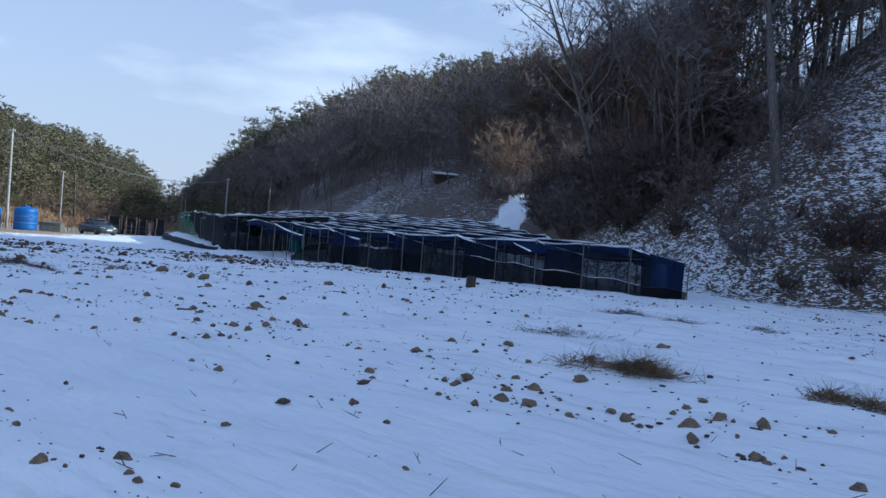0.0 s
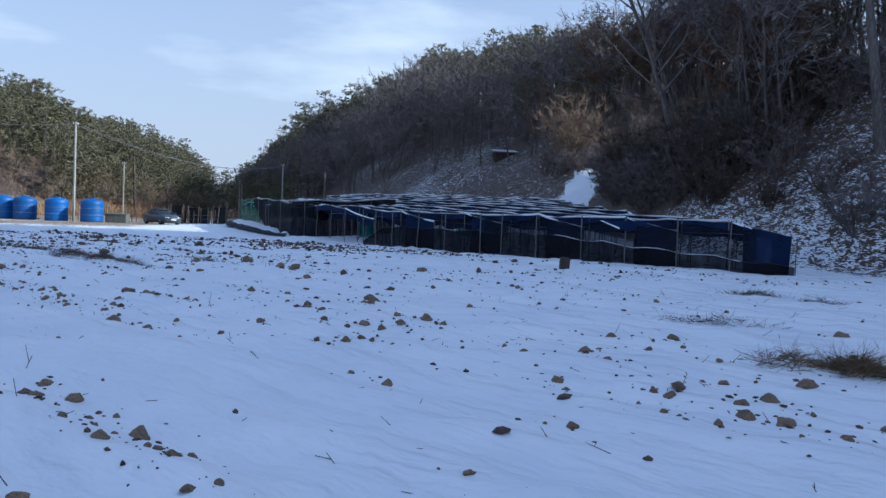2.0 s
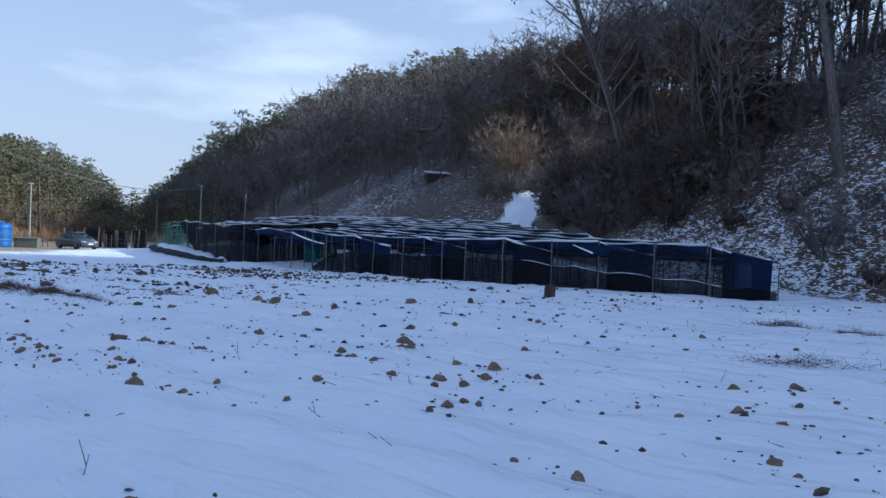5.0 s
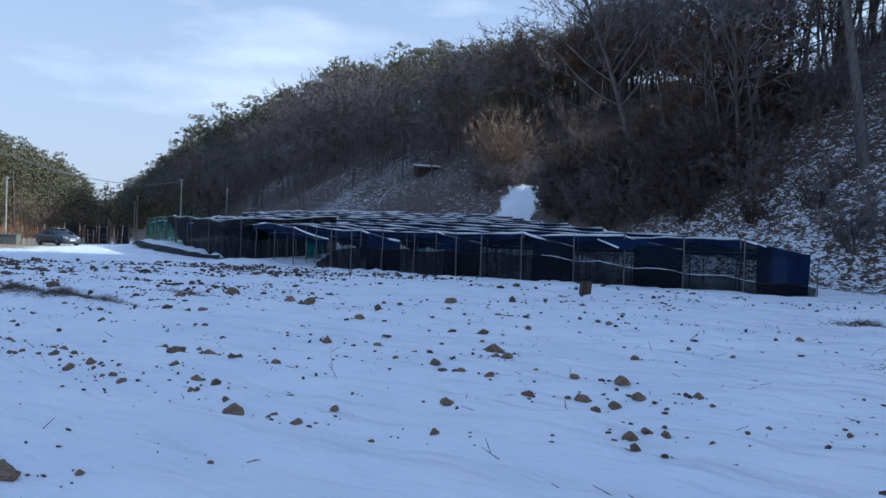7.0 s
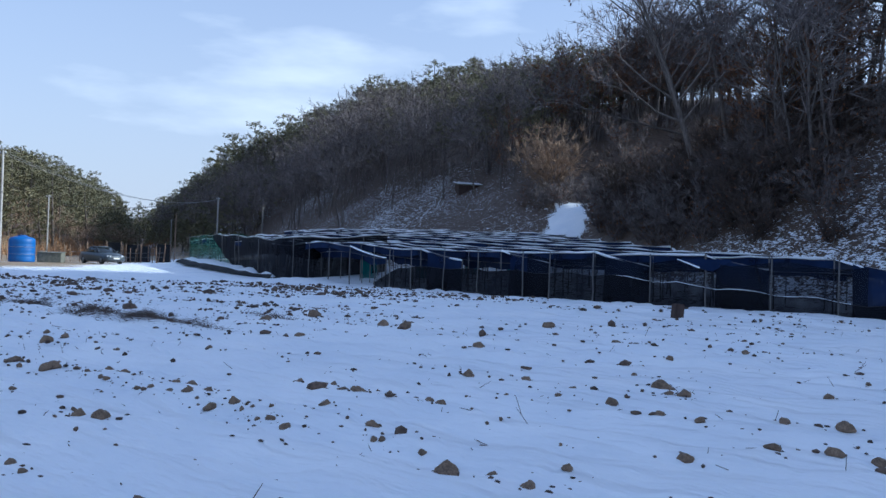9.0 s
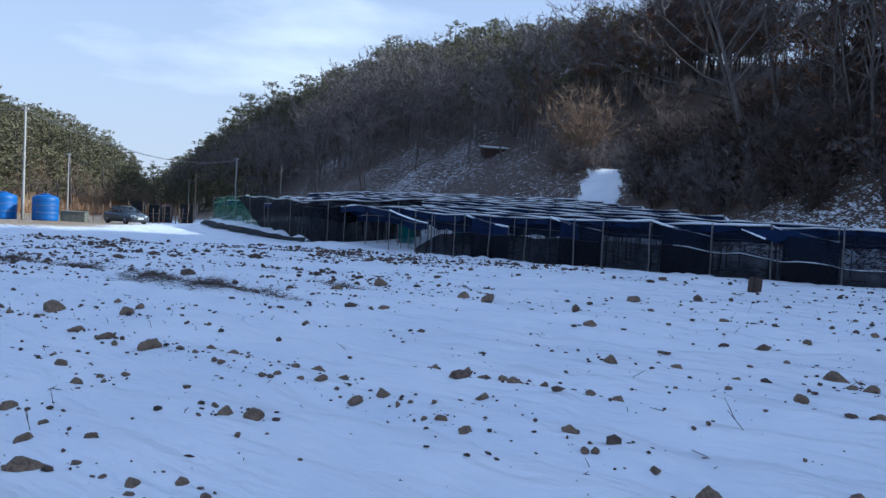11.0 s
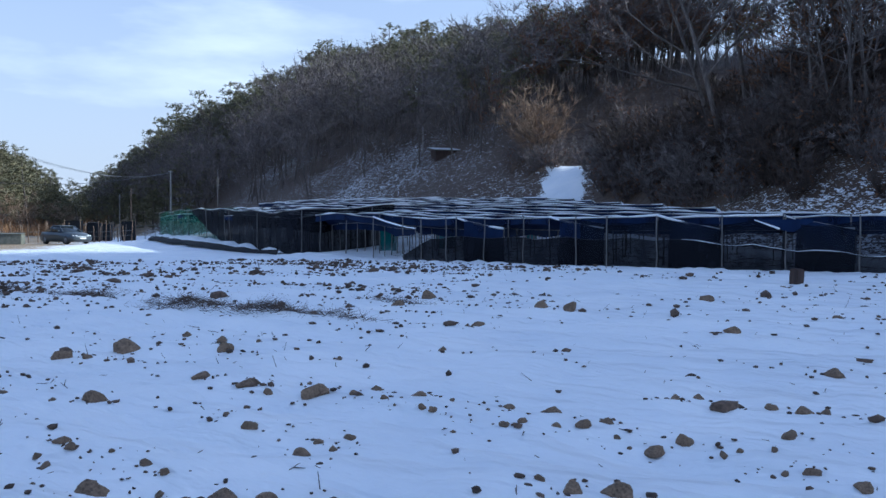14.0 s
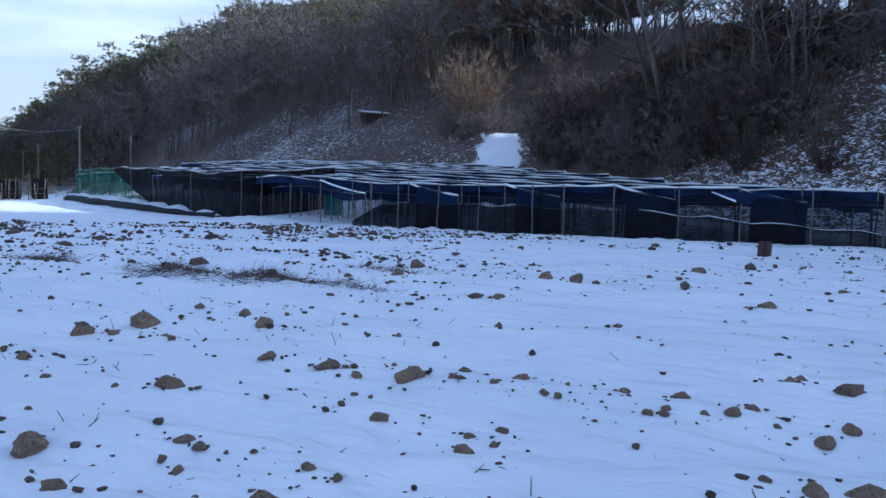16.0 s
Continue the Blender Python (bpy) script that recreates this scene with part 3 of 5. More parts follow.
def plant_near_slope():
    rng = random.Random(5)
    # the marked trees on the near slope
    plant("bare_tree", STOUT, 14.8, 37.8, 0, 1.0, "stout leafless tree with a thick trunk on the snowy slope", "trees on the near slope")
    plant("bare_tree", SPREADING, 10.4, 54.0, 0, 1.1, "wide spreading leafless tree with a few withered leaves", "trees on the near slope")
    for x, y, k, turn, size, tip in ((8.8, 50.0, 1, 20, 1.1, 0), (11.2, 52.5, 1, 45, 1.0, 0), (14.5, 49.5, 1, 60, 1.1, 0),
                                     (21.5, 40.5, 0, 10, 1.2, 0), (25.0, 36.0, 2, 80, 1.3, 0), (19.0, 47.0, 3, 250, 1.2, 0)):
        plant("bare_tree", BARE[k], x, y, turn, size, LABEL_BARE, "trees on the near slope", tip)
    n = 0
    while n < 96:
        s, d = rng.uniform(0, 1), rng.uniform(2, 34)
        x, y = 6 + s * 40 + rng.uniform(-4, 4), 62 - s * 46 + rng.uniform(-4, 4)
        x, y = x + d * 0.62, y + d * 0.70
        dd = float(along(FOOT, np.array([x]), np.array([y]))[0][0])
        open_snow = dd < 24 and 10 < x < 36 and y < 50
        if dd < 2.5 or (y > 54 and x > 9) or (open_snow and rng.random() < (0.93 if dd < 14 else 0.65)):
            continue
        n += 1
        r = rng.random()
        turn, size = rng.uniform(0, 360), rng.uniform(0.75, 1.2)
        if r < 0.55:
            plant("bare_tree", BARE[rng.randrange(4)], x, y, turn, size, LABEL_BARE, "trees on the near slope")
        elif r < 0.72:
            plant("oak_tree", OAK[rng.randrange(2)], x, y, turn, size, LABEL_OAK, "trees on the near slope")
        elif r < 0.84 and dd > 14:
            plant("pine_tree", PINE[rng.randrange(3)], x, y, turn, size, LABEL_PINE, "trees on the near slope")
        else:
            plant("sapling", SAPLING[rng.randrange(3)], x, y, turn, size, LABEL_SAP, "trees on the near slope")


plant_near_slope()


def shrub_meshes(seed, tall, stems, mat, wide=0.9, leaves=0):
    rng = np.random.default_rng(seed)
    segs, tips = [], []
    for k in range(stems):
        t = rng.random() * 6.28
        d = np.array([math.cos(t) * rng.uniform(0.1, wide), math.sin(t) * rng.uniform(0.1, wide), 1.0])
        p, ln = np.array([math.cos(t) * 0.15, math.sin(t) * 0.15, -0.1]), tall * rng.uniform(0.6, 1.0)
        for j in range(4):
            q = p + d / np.linalg.norm(d) * ln / 4
            segs.append((*p, 0.022 * (1 - j * 0.2), *q, 0.022 * (0.8 - j * 0.2)))
            p, d = q, d + rng.normal(size=3) * 0.18
            for _ in range(3):
                tips.append((p, d + rng.normal(size=3) * 0.5))
    v0, f0 = tube_arrays(segs, 3)
    roots = np.repeat(np.array([t[0] for t in tips]), 5, axis=0)
    ways = np.repeat(np.array([t[1] for t in tips]), 5, axis=0) + rng.normal(size=(len(tips) * 5, 3)) * 0.35
    tw = blade_arrays(roots, ways, rng.uniform(0.25, 0.75, len(roots)) * tall * 0.32, 0.018 + 0.005 * tall, rng)
    stem = mesh_of("stem", v0, [f0], [mat])
    crown = mesh_of("crown", tw[0], [tw[1]], [mat])
    leaf = None
    if leaves:
        lv, lf = leaf_arrays(roots, rng, leaves, 0.06, 0.2)
        leaf = mesh_of("foliage", lv, [lf], [M_LEAF])
    return stem, crown, leaf


BUSH = [shrub_meshes(41, 2.0, 22, M_TWIG, leaves=200), shrub_meshes(42, 1.5, 20, M_TWIG, leaves=160), shrub_meshes(43, 2.6, 26, M_TWIG)]
THICKET = [shrub_meshes(45, 3.0, 34, M_BRUSH, 0.9, leaves=120), shrub_meshes(46, 1.7, 30, M_BRUSH, 1.1, leaves=160)]
TAN_BUSH = shrub_meshes(44, 6.4, 70, M_TWIG_TAN, 1.05)


def plant_shrub(meshes, x, y, turn, size, label, group=""):
    t = thing("shrub", Matrix.Translation((x, y, height(x, y))) @ pose(0, 0, 0, 0, 0, turn) @ Matrix.Scale(size, 4), label, "shrub", group)
    for nm, me in zip(("stem", "crown", "foliage"), meshes):
        if me:
            piece(nm, me, t)
    return t


def plant_shrubs():
    rng = random.Random(9)
    plant_shrub(TAN_BUSH, 5.0, 77.0, 30, 1.0, "large tan leafless shrub beside the snowy bank")
    n = 0
    while n < 100:
        s = rng.uniform(0, 1)
        x, y = 4 + s * 9.5 + rng.uniform(-2, 5), 72 - s * 36 + rng.uniform(-3, 6)
        d = float(along(FOOT, np.array([x]), np.array([y]))[0][0])
        bank = (abs((x - 3.4) - (y - 64) * 0.34) < 2.8 and 50 < y < 72) or (gully(x, y) > 0.5 and x > 8)
        if d < 1.2 or d > 14 or bank:
            continue
        if y < 46 and rng.random() < 0.75:
            continue
        n += 1
        plant_shrub(BUSH[rng.randrange(3)], x, y, rng.uniform(0, 360), rng.uniform(0.8, 1.5), "tangled brown leafless shrub at the foot of the slope", "shrubs on the slope")
    n = 0
    while n < 70:
        x, y = rng.uniform(4, 17), rng.uniform(39, 66)
        d, s = along(FOOT, np.array([x]), np.array([y]))
        if not (1.5 < d[0] < 15 and 96 < s[0] < 122) or x < 0.093 * y + 1.2 or abs((x - 3.4) - (y - 64) * 0.34) < 2.2:
            continue
        n += 1
        plant_shrub(THICKET[rng.randrange(2)], x, y, rng.uniform(0, 360), rng.uniform(0.8, 1.5), "dense dark brown thicket at the foot of the spur", "thickets on the spur")
    for x, y, size in ((13.3, 32.3, 0.55), (15.3, 32.7, 1.15), (16.2, 32.0, 1.2), (15.2, 31.2, 0.8), (17.4, 31.6, 1.1), (12.5, 37.4, 0.9), (10.8, 39.6, 0.9), (14.6, 35.0, 0.5), (19.0, 34.5, 1.0)):
        plant_shrub(THICKET[1], x, y, x * 50, size, "low dark brown shrub on the snowy slope", "shrubs on the slope")


plant_shrubs()


# ---- far woods, too many to count ----
def far_wood(name, label, kinds, spots, mats, category="wood"):
    """Join many small trees: kinds are (segs, blades) pairs, spots are x, y, turn, size, kind."""
    tv, tf, bv, bf, n0, n1 = [], [], [], [], 0, 0
    zs = land(np.array([q[0] for q in spots]), np.array([q[1] for q in spots]), False)
    for (x, y, turn, size, k), z in zip(spots, zs):
        segs, tw = kinds[k][:2]
        c, s = math.cos(turn), math.sin(turn)
        rot = np.array([[c, s, 0], [-s, c, 0], [0, 0, 1]]) * size
        at = np.array([x, y, z])
        v, f = segs
        tv.append(v @ rot + at)
        tf.append(f + n0)
        n0 += len(v)
        bv.append(tw[0] @ rot + at)
        bf.append(tw[1] + n1)
        n1 += len(tw[0])
    verts = np.concatenate(tv + bv)
    me = mesh_of(name, verts, [np.concatenate(tf), np.concatenate(bf) + n0], mats, index=[0, 1])
    return tagged(new(name, me), label, category, kind="stuff")


def wood_kind_pine(seed, tall, **kw):
    segs, tw, c, rng = grow_pine(seed, tall, **kw)
    return tube_arrays(segs[:6], 4), tw


def wood_kind_bare(seed, tall):
    segs, tw, roots, rng = grow_bare(seed, tall, lean=0.05, limbs=9, levels=2, r0=0.10, clear=0.3, twigs=0.8, twig_len=1.15)
    thick = segs[:, 3] > 0.022
    thin = segs[~thick]
    way = thin[:, 4:7] - thin[:, :3]
    a = blade_arrays(thin[:, :3], way, np.linalg.norm(way, axis=1) * 1.3, 0.06, rng)
    b = blade_arrays(tw[0].reshape(-1, 3, 3)[:, :2].mean(axis=1), tw[0].reshape(-1, 3, 3)[:, 2] - tw[0].reshape(-1, 3, 3)[:, 0], rng.uniform(0.6, 1.4, len(tw[1])), 0.055, rng)
    return tube_arrays(segs[thick], 4), stack([a, b])


def spots_between(rng, n, line, s_lo, s_hi, d_lo, d_hi, kinds, sign=1, size=(0.8, 1.2), clear=True):
    out, pts, run = [], [], 0.0
    for (ax, ay), (bx, by) in zip(line, line[1:]):
        ln = math.hypot(bx - ax, by - ay)
        pts.append((run, ln, ax, ay, (bx - ax) / ln, (by - ay) / ln))
        run += ln
    while len(out) < n:
        s, d = rng.uniform(s_lo, s_hi), rng.uniform(d_lo, d_hi)
        for r, ln, ax, ay, dx, dy in pts:
            if r <= s < r + ln:
                x, y = ax + dx * (s - r) + dy * d * sign, ay + dy * (s - r) - dx * d * sign
                if sign == 1 and 52 < y < 84 and x < 0.093 * y + 1.6:
                    break      # the open bank and the hollow beside it
                # a broad strip along the gully stays treeless to let the sun through
                if not clear or abs(y - 69.5 + 0.09 * (x - 6)) > 19 or x < 3:
                    out.append((x, y, rng.uniform(0, 6.28), rng.uniform(*size), kinds[rng.randrange(len(kinds))]))
                break
    return out


def build_woods():
    rng = random.Random(77)
    pines = [wood_kind_pine(100 + k, 9.0 + k, whorls=8, tufts=5, size=0.5, crown=0.27, blades=8) for k in range(4)]
    leafy = [wood_kind_pine(150 + k, 8.5 + k, clear=0.22, whorls=9, tufts=5, size=0.55, crown=0.28, blades=6) for k in range(4)]
    bares = [wood_kind_bare(200 + k, 8.0 + k) for k in range(3)]
    far_wood("ridge_pine_wood", "dark green pines along the top of the shaded ridge", pines,
             spots_between(rng, 300, FOOT, 136, 200, 14, 66, [0, 1, 2, 3], size=(0.62, 0.88)) + spots_between(rng, 150, FOOT, 198, 235, 14, 66, [0, 1, 2, 3], size=(0.85, 1.2)) + spots_between(rng, 260, FOOT, 225, 345, 10, 60, [0, 1, 2, 3], size=(1.0, 1.5)), [M_BARK, M_NEEDLE])
    far_wood("ridge_bare_wood", "leafless grey-brown trees on the shaded ridge", bares,
             spots_between(rng, 330, FOOT, 128, 330, 2, 26, [0, 1, 2], size=(0.7, 1.15)), [M_BARK, M_TWIG])
    far_wood("slope_bare_wood", "dense leafless grey-brown trees high on the near slope", bares,
             spots_between(rng, 430, FOOT, 5, 104, 20, 80, [0, 1, 2], size=(0.9, 1.4)), [M_BARK, M_TWIG])
    far_wood("slope_pine_wood", "dark pines high on the near slope", leafy,
             spots_between(rng, 150, FOOT, 5, 100, 30, 85, [0, 1, 2, 3], size=(0.9, 1.3)), [M_BARK, M_NEEDLE])
    far_wood("slope_oak_wood", "leafless oaks with russet leaves left on the shaded slope", bares,
             spots_between(rng, 70, FOOT, 98, 140, 5, 34, [0, 1, 2], size=(0.6, 1.0)), [M_BARK, M_LEAF])
    far_wood("spur_bare_wood", "leafless trees along the foot of the near spur", bares,
             spots_between(rng, 110, FOOT, 97, 135, 4, 30, [0, 1, 2], size=(0.7, 1.25)), [M_BARK, M_TWIG])
    # thin undergrowth over the wooded slopes
    g = np.random.default_rng(18)
    for nm, lab, n, s0, s1, d0, d1, tall, wide in (("slope_undergrowth", "brown leafless undergrowth covering the near slope", 3000, 88, 128, 3.5, 38, 1.3, 0.030),
                                                   ("ridge_undergrowth", "brown leafless undergrowth covering the shaded ridge", 3400, 128, 330, 12, 52, 1.9, 0.055)):
        p = []
        for x, y, t, s, k in spots_between(rng, n, FOOT, s0, s1, d0, d1, [0], clear=False):
            if not (y < 44 and x > 10.5 and rng.random() < 0.8):
                p.append((x, y, 0.0))
        p = np.array(p)
        p[:, 2] = land(p[:, 0], p[:, 1], False)
        p = np.repeat(p, 12, axis=0)
        p = p + g.normal(size=p.shape) * np.array([0.35, 0.35, 0.0]) + np.array([0, 0, -0.1]) + np.abs(g.normal(size=(len(p), 1))) * np.array([[0, 0, 0.35]])
        v, f = blade_arrays(p, g.normal(size=p.shape) * np.array([0.5, 0.5, 0.2]) + np.array([0, 0, 0.9]), g.uniform(0.3, 1.0, len(p)) * tall, wide, g)
        tagged(new(nm, mesh_of(nm, v, [f], [M_TWIG])), lab, "undergrowth", kind="stuff")
    low = [wood_kind_pine(300 + k, 8.0 + k, clear=0.12, whorls=9, tufts=5, size=0.5, crown=0.27, blades=9) for k in range(3)]
    far_wood("valley_pine_wood", "sunlit green pines covering the hill across the valley", low,
             spots_between(rng, 560, FOOT_LEFT, 40, 470, 1, 85, [0, 1, 2], -1, (0.75, 1.3)), [M_BARK, M_NEEDLE])
    far_wood("valley_end_wood", "far green pines closing the end of the valley", low,
             spots_between(rng, 130, FOOT_LEFT, 170, 428, 0, 45, [0, 1, 2], -1, (0.9, 1.5)) + spots_between(rng, 130, FOOT, 310, 480, -2, 45, [0, 1, 2], 1, (0.9, 1.5)), [M_BARK, M_NEEDLE])
    far_wood("far_valley_wood", "distant pines on the hills beyond the valley", low,
             spots_between(rng, 70, FOOT, 290, 480, 30, 140, [0, 1, 2], 1, (1.4, 2.2)) + spots_between(rng, 260, FOOT_LEFT, 240, 428, 10, 120, [0, 1, 2], -1, (1.2, 1.7)), [M_BARK, M_NEEDLE])
    far_wood("valley_tall_wood", "tall sunlit pines along the near edge of the valley hill", low,
             spots_between(rng, 120, FOOT_LEFT, 130, 330, -1, 30, [0, 1, 2], -1, (1.0, 1.35)) + spots_between(rng, 90, FOOT, 205, 330, -1, 26, [0, 1, 2], 1, (0.8, 1.2)), [M_BARK, M_NEEDLE])
    far_wood("valley_bare_wood", "russet leafless trees at the foot of the sunlit hill", bares,
             spots_between(rng, 220, FOOT_LEFT, 40, 330, -3, 12, [0, 1, 2], -1, (0.3, 0.6)), [M_BARK, M_TWIG_TAN])
    # russet scrub and reeds at the foot of the sunlit hill
    g = np.random.default_rng(8)
    p = []
    for x, y, t, s, k in spots_between(rng, 1500, FOOT_LEFT, 60, 330, -12, 4, [0], -1):
        p.append((x, y, 0.0))
    p = np.array(p)
    p[:, 2] = land(p[:, 0], p[:, 1], False)
    p = np.repeat(p, 14, axis=0) + g.normal(size=(len(p) * 14, 3)) * np.array([0.8, 0.8, 0.03])
    v, f = blade_arrays(p, g.normal(size=p.shape) * np.array([0.3, 0.3, 0.05]) + np.array([0, 0, 1.0]), g.uniform(0.6, 1.9, len(p)), 0.10, g)
    tagged(new("dry_reeds", mesh_of("dry_reeds", v, [f], [M_REED])), "rust-brown dry reeds at the foot of the sunlit hill", "reeds", kind="stuff")


build_woods()

# ---- shade rows over the planted beds ----
RX, RY = -0.51, 0.86            # the way the rows run
FENCE_A, FENCE_B = (8.8, 30.3), (-8.6, 43.6)
WALL = [(-26.6, 78.2), (-20.3, 63.6), (-14.2, 50.4), (-12.4, 49.3), (-8.4, 54.5)]


def base(x, y):
    return float(land(np.array([x]), np.array([y]), False)[0])


def bar(p, q, r0, r1=None, sides=6, knots=1, wobble=0.0, seed=0):
    """A pole or rail from p to q; wobble bends it a little."""
    rng = np.random.default_rng(seed)
    p, q = np.array(p, dtype=float), np.array(q, dtype=float)
    pts = [p + (q - p) * k / knots + (rng.normal(size=3) * wobble if 0 < k < knots else 0) for k in range(knots + 1)]
    r1 = r0 if r1 is None else r1
    rad = [r0 + (r1 - r0) * k / knots for k in range(knots + 1)]
    v, f = tube_arrays([(*pts[k], rad[k], *pts[k + 1], rad[k + 1]) for k in range(knots)], sides)
    return v, f


def capped(v, f, sides=6):
    """Faces that close the two ends of a tube."""
    n = len(v)
    return [f, np.array([list(range(sides))[::-1]]), np.array([list(range(n - sides, n))])]


V, F = bar((0, 0, -0.25), (0.02, 0.015, 2.0), 0.028, 0.024, 6, 3, 0.012, 3)
POST = mesh_of("post", V, capped(V, F), [M_POST], smooth=True)
V, F = bar((0, 0, -0.25), (0.0, 0.02, 1.45), 0.026, 0.022, 6, 3, 0.012, 4)
LOW_POST = mesh_of("post", V, capped(V, F), [M_POST], smooth=True)


def cloth_mesh(name, rows, mat):
    """A sheet through rows of points, with both faces a little apart."""
    g = np.array(rows, dtype=float)
    n, m = g.shape[:2]
    i = np.arange(m - 1)[None, :] + np.arange(n - 1)[:, None] * m
    f = np.stack([i, i + 1, i + 1 + m, i + m], axis=2).reshape(-1, 4)
    return mesh_of(name, g.reshape(-1, 3), [f], [mat], smooth=True)


def snow_strip(rng, pts, r, keep):
    """Snow that lies along a rail in one strip, thick here and a mere thread there."""
    radii = [r * rng.uniform(0.45, 1.35) if rng.random() < keep else 0.012 for _ in pts]
    return strip_arrays([(x, y, z + q * 0.7) for (x, y, z), q in zip(pts, radii)], radii)


def shade_row(k, low, high, length, top=1.86, drop=0.46):
    rng = random.Random(40 + k)
    row = thing("shade_row", Matrix.Identity(4), "long sloping dark blue shade cloth on timber posts, edged with snow", "shade row", "shade rows on the slope")
    hs, ls, steps = [], [], max(4, int(length / 0.8))
    for j in range(steps + 1):
        s = length * j / steps
        for src, out, h in ((high, hs, top), (low, ls, top - drop)):
            x, y = src[0] + RX * s, src[1] + RY * s
            sway = 0.03 * math.sin(s * 0.7 + k) + rng.uniform(-0.015, 0.015)
            out.append((x, y, base(x, y) + h + sway - 0.02 * abs(math.sin(s * math.pi / 3.0))))
    rows = []
    for j in range(steps + 1):
        a, b = np.array(hs[j]), np.array(ls[j])
        sag = 0.10 + 0.05 * math.sin(j * 1.7 + k)
        rows.append([a + (b - a) * u - np.array([0, 0, sag * 4 * u * (1 - u) * 0.5 + rng.uniform(0, 0.02)]) for u in (0, 0.25, 0.5, 0.75, 1.0)])
    piece("roof_cloth", cloth_mesh("roof_cloth", rows, M_CLOTH), row)
    # the cloth hangs a little over the high rail
    hang = [[a, (a[0] - 0.03, a[1], a[2] - rng.uniform(0.22, 0.34))] for a in hs]
    piece("overhang", cloth_mesh("overhang", hang, M_CLOTH), row)
    skirt = [[a, (a[0] + 0.03, a[1], a[2] - (rng.uniform(0.08, 0.16) if k < 3 else rng.uniform(0.22, 0.40)))] for a in ls]
    piece("low_skirt", cloth_mesh("low_skirt", skirt, M_CLOTH), row)
    for nm, pts in (("high_rail", hs), ("low_rail", ls)):
        v, f = strip_arrays(pts, [0.022] * len(pts), 5)
        piece(nm, mesh_of(nm, v, [f], [M_POLE], smooth=True), row)
    for j in range(0, steps + 1, 3):
        piece("post", POST, row, at=pose(hs[j][0] + 0.01, hs[j][1], hs[j][2] - 1.94, rng.uniform(-1.5, 1.5), rng.uniform(-1.5, 1.5), rng.uniform(0, 360)))
        piece("post", LOW_POST, row, at=pose(ls[j][0], ls[j][1], ls[j][2] - 1.40, rng.uniform(-1.5, 1.5), rng.uniform(-1.5, 1.5), rng.uniform(0, 360)))
        v, f = bar(hs[j], ls[j], 0.016, 0.016, 5)
        piece("rafter", mesh_of("rafter", v, [f], [M_POLE]), row)
    for nm, pts, r, keep in (("snow", hs, 0.040, 0.70), ("snow", ls, 0.052, 0.50)):
        st = snow_strip(rng, pts, r, keep)
        if st:
            piece("snow_ridge", mesh_of("snow_ridge", st[0], [st[1]], [M_SNOW], smooth=True), row, "settled white snow")
    a, b = np.array(hs[0]), np.array(ls[0])
    edge = [a + (b - a) * u - np.array([0, 0, 0.18 * 4 * u * (1 - u) * 0.4]) for u in np.linspace(0, 1, 6)]
    st = snow_strip(rng, edge, 0.045, 0.93)
    piece("snow_ridge", mesh_of("snow_ridge", st[0], [st[1]], [M_SNOW], smooth=True), row, "settled white snow")
    return hs, ls, row


def end_curtain(row, edge_a, edge_b, seed, mat=None, lift=0.0):
    rng = random.Random(seed)
    rows = []
    for j in range(9):
        u = j / 8
        x, y = edge_a[0] + (edge_b[0] - edge_a[0]) * u, edge_a[1] + (edge_b[1] - edge_a[1]) * u
        z1, z0 = edge_a[2] + (edge_b[2] - edge_a[2]) * u, base(x, y) - 0.06 + lift
        rows.append([(x + rng.uniform(-0.03, 0.03), y - 0.05 + rng.uniform(-0.03, 0.03), z1 + (z0 - z1) * q) for q in (0, 0.33, 0.66, 1)])
    piece("end_curtain", cloth_mesh("end_curtain", rows, mat or M_CLOTH), row)


def build_rows():
    # beds that begin at the front fence, and those that begin at the foot of the slope
    starts = [((8.75 - 3.36 * k, 30.75 + 2.58 * k), (6.95 - 3.36 * k, 31.95 + 2.58 * k)) for k in range(6)]
    for k in range(1, 8):
        c = 23.2 + 1.6 * k
        for t in np.arange(0, 60, 0.5):
            x, y = 0.86 * c + RX * t + 0.0, 0.51 * c + RY * t
            if along(FOOT, np.array([x]), np.array([y]))[0][0] < -1.6 and y > 34:
                starts.append(((x, y), (x - 0.86, y - 0.51 + 0.4)))
                break
    for k, (low, high) in enumerate(starts):
        length = 5.0
        while length < 46:
            x, y = low[0] + RX * length, low[1] + RY * length
            if y > 84 or along(FOOT, np.array([x]), np.array([y]))[0][0] > -1.8:
                break
            if y > 50 and (x + 14.2) * 0.917 + (y - 50.4) * 0.40 < 0.9:
                break
            length += 0.8
        hs, ls, row = shade_row(k, low, high, length, 1.84)
        if k < 5:
            a, b = hs[0], ls[0]
            c = tuple(a[q] + (b[q] - a[q]) * (0.25 if k == 0 else 0.18) for q in range(3))
            end_curtain(row, c, b, 60 + k)
        if k == 0:
            # the cloth wall of the last bed, along the foot of the slope
            rows = [[p, (p[0] + 0.04, p[1], (p[2] + base(p[0], p[1])) / 2), (p[0] + 0.02, p[1], base(p[0], p[1]) - 0.05)] for p in ls[:2]]
            piece("side_curtain", cloth_mesh("side_curtain", rows, M_CLOTH), row)


build_rows()


